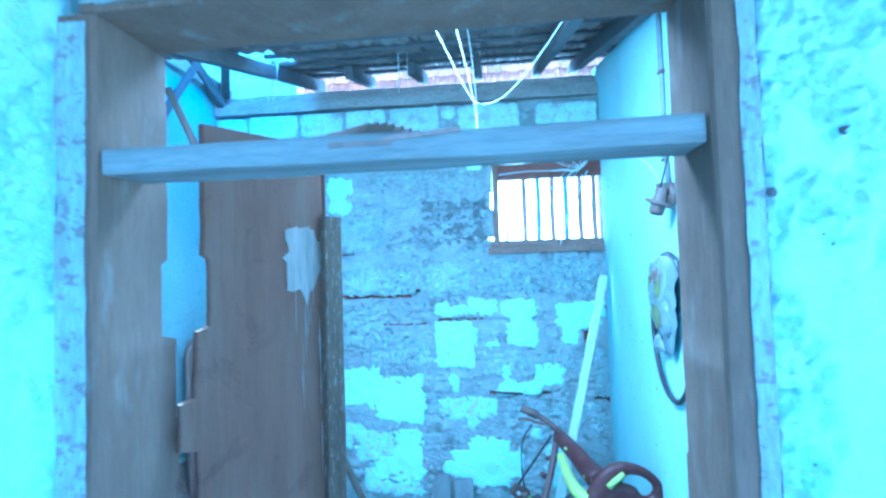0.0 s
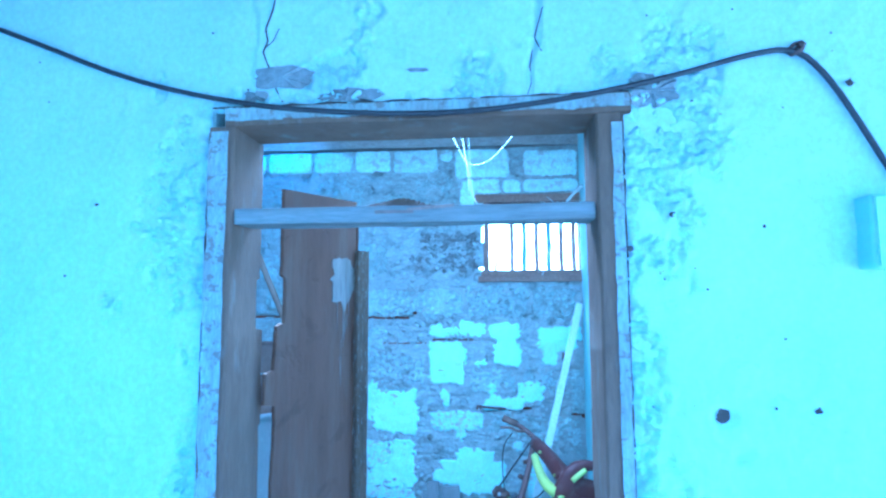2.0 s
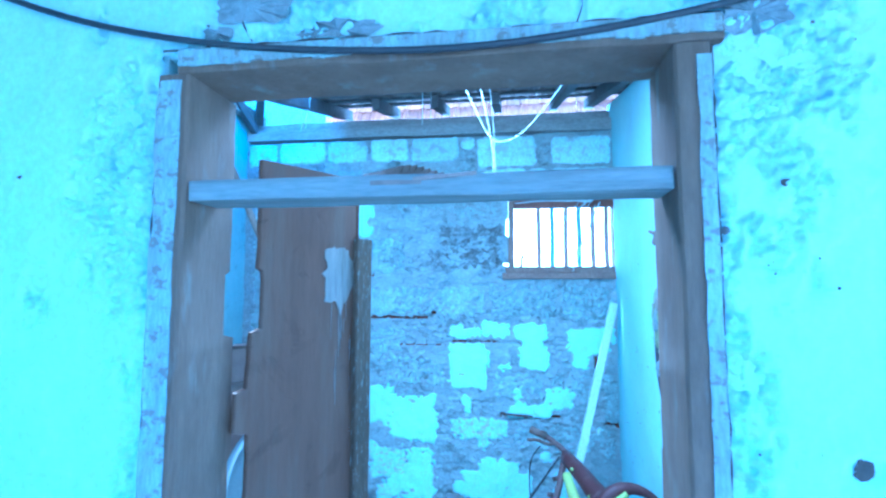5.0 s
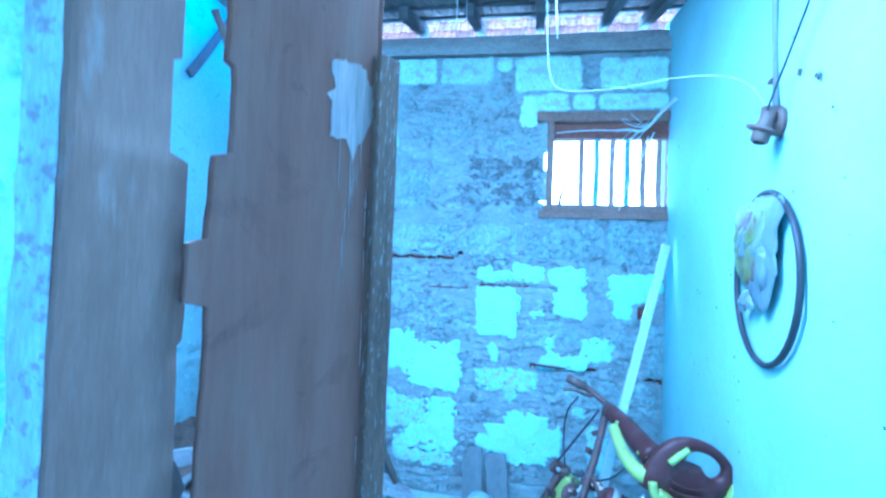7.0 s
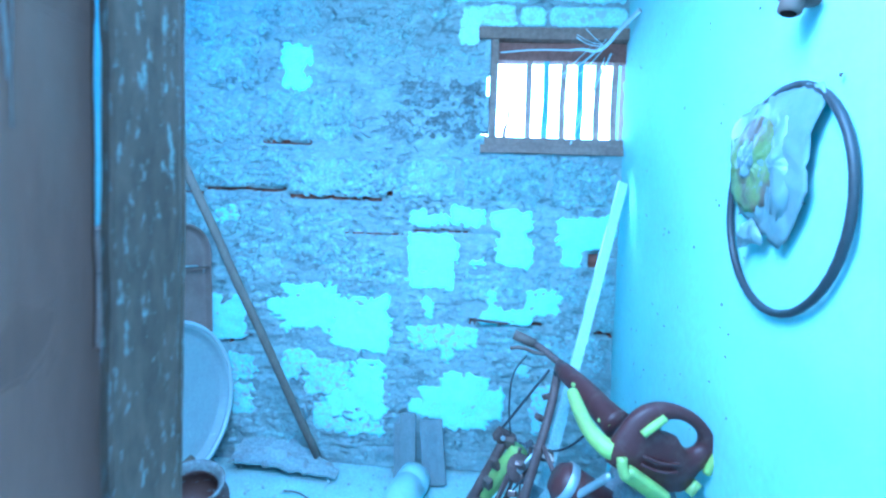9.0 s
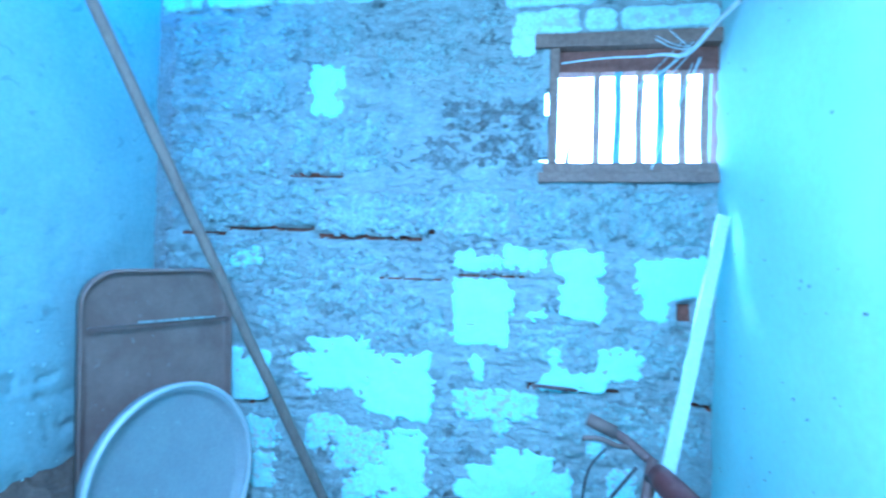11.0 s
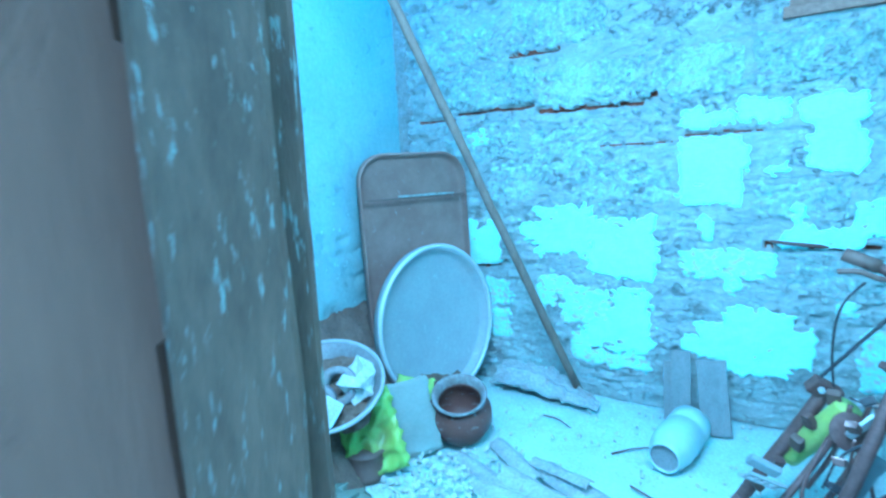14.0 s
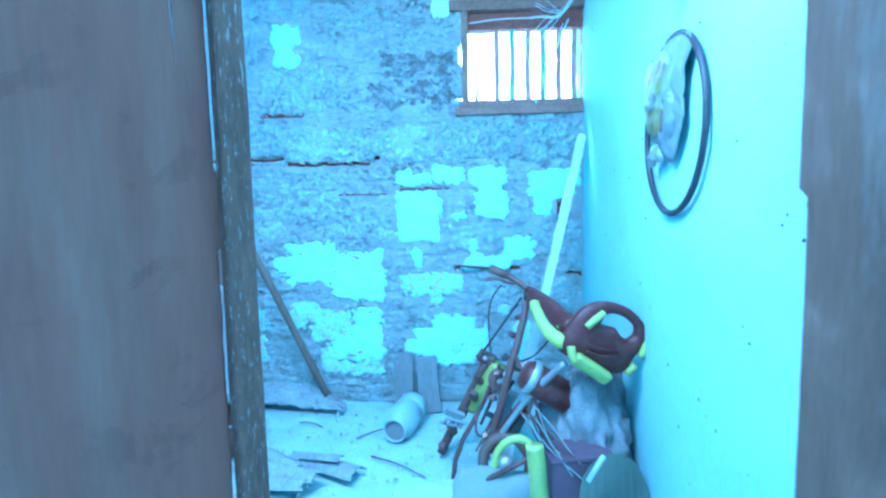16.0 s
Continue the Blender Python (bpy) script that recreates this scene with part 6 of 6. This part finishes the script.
part("bottle", tube([(0.78, 1.466, 0.536), (0.783, 1.466, 0.513), (0.792, 1.466, 0.41), (0.797, 1.466, 0.297), (0.799, 1.466, 0.241)], 0.033, 14, smooth_steps=1), M_LIMEPL, tri, "lime plastic cover", True)
part("wheel", tube([(0.70 + 0.10 * math.cos(u), 1.78 + 0.03 * math.sin(u), 0.30 + 0.11 * math.sin(u)) for u in (2 * math.pi * k / 28 for k in range(28))], 0.024, 10, True), M_BLACK, tri, "small black wheel", True)
part("hub", lathe([(0, -0.03), (0.035, -0.03), (0.04, 0.0), (0.035, 0.03), (0, 0.03)], 20), M_STEEL, tri, smooth=True).matrix_basis = pose(0.70, 1.78, 0.30, 80, 0, 10)
part("leg", tube([(0.823, 1.70, 0.37), (0.83, 1.69, 0.25), (0.80, 1.68, 0.12), (0.79, 1.68, 0.02)], 0.036, 14, smooth_steps=1), M_LIMEPL, tri, "lime plastic leg", True)
part("rod", tube([(0.86, 1.66, 0.43), (0.70, 1.70, 0.32), (0.55, 1.74, 0.22), (0.50, 1.74, 0.16)], 0.011, 8), M_RUST, tri, smooth=True)

# clamps, nuts and twisted ends along the rusty tubes
rt = random.Random(61)
for k in range(9):
    t = k / 8
    p = Vector((0.845, 2.18, 0.95)).lerp(Vector((0.62, 1.97, 0.24)), t) + Vector((rt.uniform(-0.012, 0.012), rt.uniform(-0.03, -0.01), rt.uniform(-0.01, 0.01))) + Vector((-0.045, 0.0, 0.0)) * math.sin(math.pi * t)
    part("clamp", box(-0.020, 0.020, -0.016, 0.016, -0.012, 0.012, 0.005, 2, 0.004, k), M_RUST if k % 3 else M_CABLE, tri).matrix_basis = pose(*p, rt.uniform(-30, 30), rt.uniform(20, 60), rt.uniform(0, 180))
for k in range(6):
    p = Vector((0.66, 2.27, 0.60)).lerp(Vector((0.42, 2.24, 0.16)), k / 5)
    part("clamp", box(-0.030, 0.026, -0.020, 0.020, -0.014, 0.014, 0.006, 2, 0.006, k + 20), M_RUST if k % 2 else M_BLACK, tri).matrix_basis = pose(p.x + rt.uniform(-0.02, 0.02), p.y - 0.02, p.z, rt.uniform(-40, 40), rt.uniform(20, 70), rt.uniform(0, 180))
for k in range(7):
    a = Vector((rt.uniform(0.60, 0.80), rt.uniform(2.0, 2.25), rt.uniform(0.50, 0.72)))
    b = a + Vector((rt.uniform(-0.14, 0.02), rt.uniform(-0.12, 0.05), rt.uniform(-0.34, -0.16)))
    m = (a + b) / 2 + Vector((rt.uniform(-0.05, 0.06), rt.uniform(-0.04, 0.04), rt.uniform(-0.04, 0.04)))
    part("brake_cable", tube([a, m, b], rt.choice((0.004, 0.006, 0.008)), 6, smooth_steps=2), M_CABLE if k % 2 else M_RUST, tri, smooth=True)

plate = bmesh.new()
for hx in (-0.045, -0.015, 0.015, 0.045):
    bmesh.ops.create_cube(plate, size=1, matrix=Matrix.Translation((hx, 0, 0)) @ Matrix.Diagonal((0.008, 0.008, 0.06, 1)))
for hz in (-0.034, 0.034):
    bmesh.ops.create_cube(plate, size=1, matrix=Matrix.Translation((0, 0, hz)) @ Matrix.Diagonal((0.115, 0.010, 0.012, 1)))
part("slotted_plate", plate, M_STEEL, tri, "slotted steel plate").matrix_basis = pose(0.47, 2.06, 0.36, 50, 20, 15)

gear = part("chainring", lathe([(0.012, -0.004), (0.058, -0.004), (0.062, 0.0), (0.058, 0.004), (0.012, 0.004)], 30), M_RUST, tri, smooth=True)
gear.matrix_basis = pose(0.70, 2.17, 0.53, 70, 0, 25)
part("crank", box(-0.012, 0.012, -0.008, 0.008, -0.01, 0.12, 0.004), M_STEEL, tri).matrix_basis = pose(0.70, 2.15, 0.53, 10, 40, 20)
part("pedal", box(-0.045, 0.045, -0.03, 0.03, -0.010, 0.010, 0.004), M_BLACK, tri).matrix_basis = pose(0.79, 2.12, 0.62, 30, 20, 10)
part("bolt", lathe([(0, 0), (0.012, 0), (0.012, 0.01), (0, 0.012)], 6), M_STEEL, tri).matrix_basis = pose(0.635, 2.285, 0.61, 80)
part("bolt", lathe([(0, 0), (0.011, 0), (0.011, 0.01), (0, 0.012)], 6), M_STEEL, tri).matrix_basis = pose(0.742, 2.30, 0.57, 80)
part("stay", tube([(0.69, 2.20, 0.56), (0.60, 2.12, 0.40), (0.48, 2.05, 0.22), (0.46, 2.03, 0.05)], 0.012, 8, smooth_steps=1), M_RUST, tri, smooth=True)
part("stay", tube([(0.77, 2.02, 0.70), (0.84, 1.88, 0.55), (0.86, 1.80, 0.40)], 0.010, 8, smooth_steps=1), M_RUST, tri, smooth=True)
part("strap", sheet_mesh(0.05, 0.30, 10, 0.02, 15.0), M_POLY, tri, "grimy plastic strap", True).matrix_basis = pose(0.62, 2.02, 0.26, 0, 30, 10)
part("strap", sheet_mesh(0.07, 0.24, 10, 0.03, 19.0), M_CARD, tri, "pale torn strip", True).matrix_basis = pose(0.72, 1.90, 0.36, 0, 35, 20)
part("chain", tube([(0.645, 2.16, 0.50), (0.60, 2.10, 0.42), (0.57, 2.06, 0.33), (0.60, 2.05, 0.28), (0.66, 2.10, 0.36), (0.73, 2.16, 0.48)], 0.006, 6, smooth_steps=2), M_RUST, tri, smooth=True)

rs = random.Random(23)
for i in range(9):
    wr = thing("wire", "springy loose steel wire tangled under the tricycle", "wire", group="tangled wires")
    a = Vector((0.79 + rs.uniform(-0.04, 0.04), 1.70 + rs.uniform(-0.04, 0.04), 0.57 + rs.uniform(-0.03, 0.02)))
    b = Vector((1.0 + rs.uniform(-0.06, 0.06), 1.66 + rs.uniform(-0.05, 0.05), 0.36 + rs.uniform(-0.05, 0.03)))
    m = (a + b) / 2 + Vector((rs.uniform(-0.05, 0.02), 0, rs.uniform(-0.07, 0.03)))
    part("strand", tube([a, m, b], 0.0035, 6, smooth_steps=2), M_STEEL if i % 2 else M_RUST, wr, smooth=True)
sack = thing("grey_sack", "slumped grey woven sack against the plaster wall", "sack", (1.08, 1.93, 0.0))
sk = lump(0.21, 0.20, 0.44, 3.0, 0.35, 5)
for v in sk.verts:
    f = abs(fbm(v.co.x * 7 + v.co.z * 3, v.co.y * 7, v.co.z * 4.5, 3))
    v.co.x *= 1.04 - 0.20 * f
    v.co.y *= 1.04 - 0.20 * f
part("cloth", sk, M_SACK, sack, smooth=True).matrix_basis = pose(0, 0, 0.24)
part("mouth", tube([(-0.03, -0.05, 0.63), (0.04, -0.08, 0.655), (0.10, -0.03, 0.67), (0.08, 0.04, 0.655), (0.0, 0.03, 0.64)], 0.020, 8, True, 2), M_SACK, sack, "rolled mouth", True)
pbx = thing("plastic_crate", "dark purple plastic crate under the wires", "crate", (0.99, 1.72, 0.0), 8)
part("body", box(-0.13, 0.13, -0.08, 0.08, 0.0, 0.38, 0.015), M_PURPLE, pbx)
part("rim", box(-0.135, 0.135, -0.085, 0.085, 0.375, 0.395, 0.006), M_PURPLE, pbx)
ol = thing("bent_sheet", "bent olive metal sheet leaning by the crate", "sheet")
ol.matrix_basis = pose(1.11, 1.53, 0.0, -14, 4, 12)
ob_ = bmesh.new()
for s in (0, 0.004):
    for k in range(13):
        a = math.pi * k / 12
        ob_.verts.new((0.15 * math.cos(a), s + 0.01 * math.sin(a * 3), 0.24 + 0.19 * math.sin(a)))
    for k in range(13):
        ob_.verts.new((0.15 * math.cos(math.pi * k / 12), s, 0.0))
ob_.verts.ensure_lookup_table()
v = ob_.verts
for k in range(12):
    ob_.faces.new((v[k], v[k + 1], v[13 + k + 1], v[13 + k]))
    ob_.faces.new((v[26 + k], v[39 + k], v[39 + k + 1], v[26 + k + 1]))
    ob_.faces.new((v[k], v[26 + k], v[26 + k + 1], v[k + 1]))
bmesh.ops.recalc_face_normals(ob_, faces=ob_.faces)
part("panel", ob_, M_OLIVE, ol)
peg = thing("plastic_pipe", "short white plastic pipe on the heap", "pipe")
part("tube", tube([(0.985, 1.50, 0.375), (1.048, 1.52, 0.465)], 0.010, 10), M_WIRE, peg, smooth=True)
sh = thing("bent_sheet", "pale bent sheet slumped beneath the tricycle", "sheet")
sh.matrix_basis = pose(0.60, 1.62, 0.01, -50, 0, -15)
part("panel", sheet_mesh(0.36, 0.34, 10, 0.02, 2.0), M_CARD, sh, smooth=True)
cap = thing("plastic_bucket", "upturned pale plastic bucket on the heap", "bucket", (1.10, 1.36, 0.0))
part("shell", lathe([(0, 0.28), (0.05, 0.275), (0.085, 0.24), (0.09, 0.20), (0.085, 0.0), (0, 0.0)], 28), M_WHITEPL, cap, smooth=True)

# ---- cobwebs ----
rope = thing("cobweb", "thick dusty rope of cobweb sagging at the window corner", "cobweb", group="cobwebs")
part("strand", tube([(1.33, 2.93, 2.75), (1.27, 3.02, 2.70), (1.20, 3.10, 2.61), (1.15, 3.12, 2.585), (1.08, 3.13, 2.605), (1.0, 3.14, 2.60)], 0.014, 7, smooth_steps=2, taper=0.006), M_WEB, rope, smooth=True)
part("strand", tube([(1.0, 3.14, 2.60), (0.8, 3.18, 2.615), (0.60, 3.2, 2.60)], 0.004, 6, smooth_steps=1), M_WEB, rope)
rs = random.Random(31)
for i, (a, b, n) in enumerate((((-0.80, 2.5, 3.50), (-0.86, 2.5, 3.05), 7), ((1.2, 3.16, 2.66), (0.95, 3.18, 2.45), 5), ((1.25, 3.16, 2.58), (1.02, 3.12, 2.10), 3), ((0.02, 2.5, 3.45), (0.015, 2.5, 3.02), 2), ((1.22, 3.1, 2.62), (1.05, 3.05, 2.70), 3))):
    web = thing("cobweb", "dusty cobweb strands hanging from the timbers", "cobweb", group="cobwebs")
    for k in range(n):
        p = Vector(a) + Vector((rs.uniform(-0.05, 0.05), 0, rs.uniform(-0.02, 0.02)))
        q = Vector(b) + Vector((rs.uniform(-0.05, 0.05), 0, rs.uniform(-0.06, 0.04)))
        part("strand", tube([p, (p + q) / 2 + Vector((rs.uniform(-0.02, 0.02), 0, -0.02)), q], rs.uniform(0.0015, 0.0035), 5, smooth_steps=1), M_WEB, web)
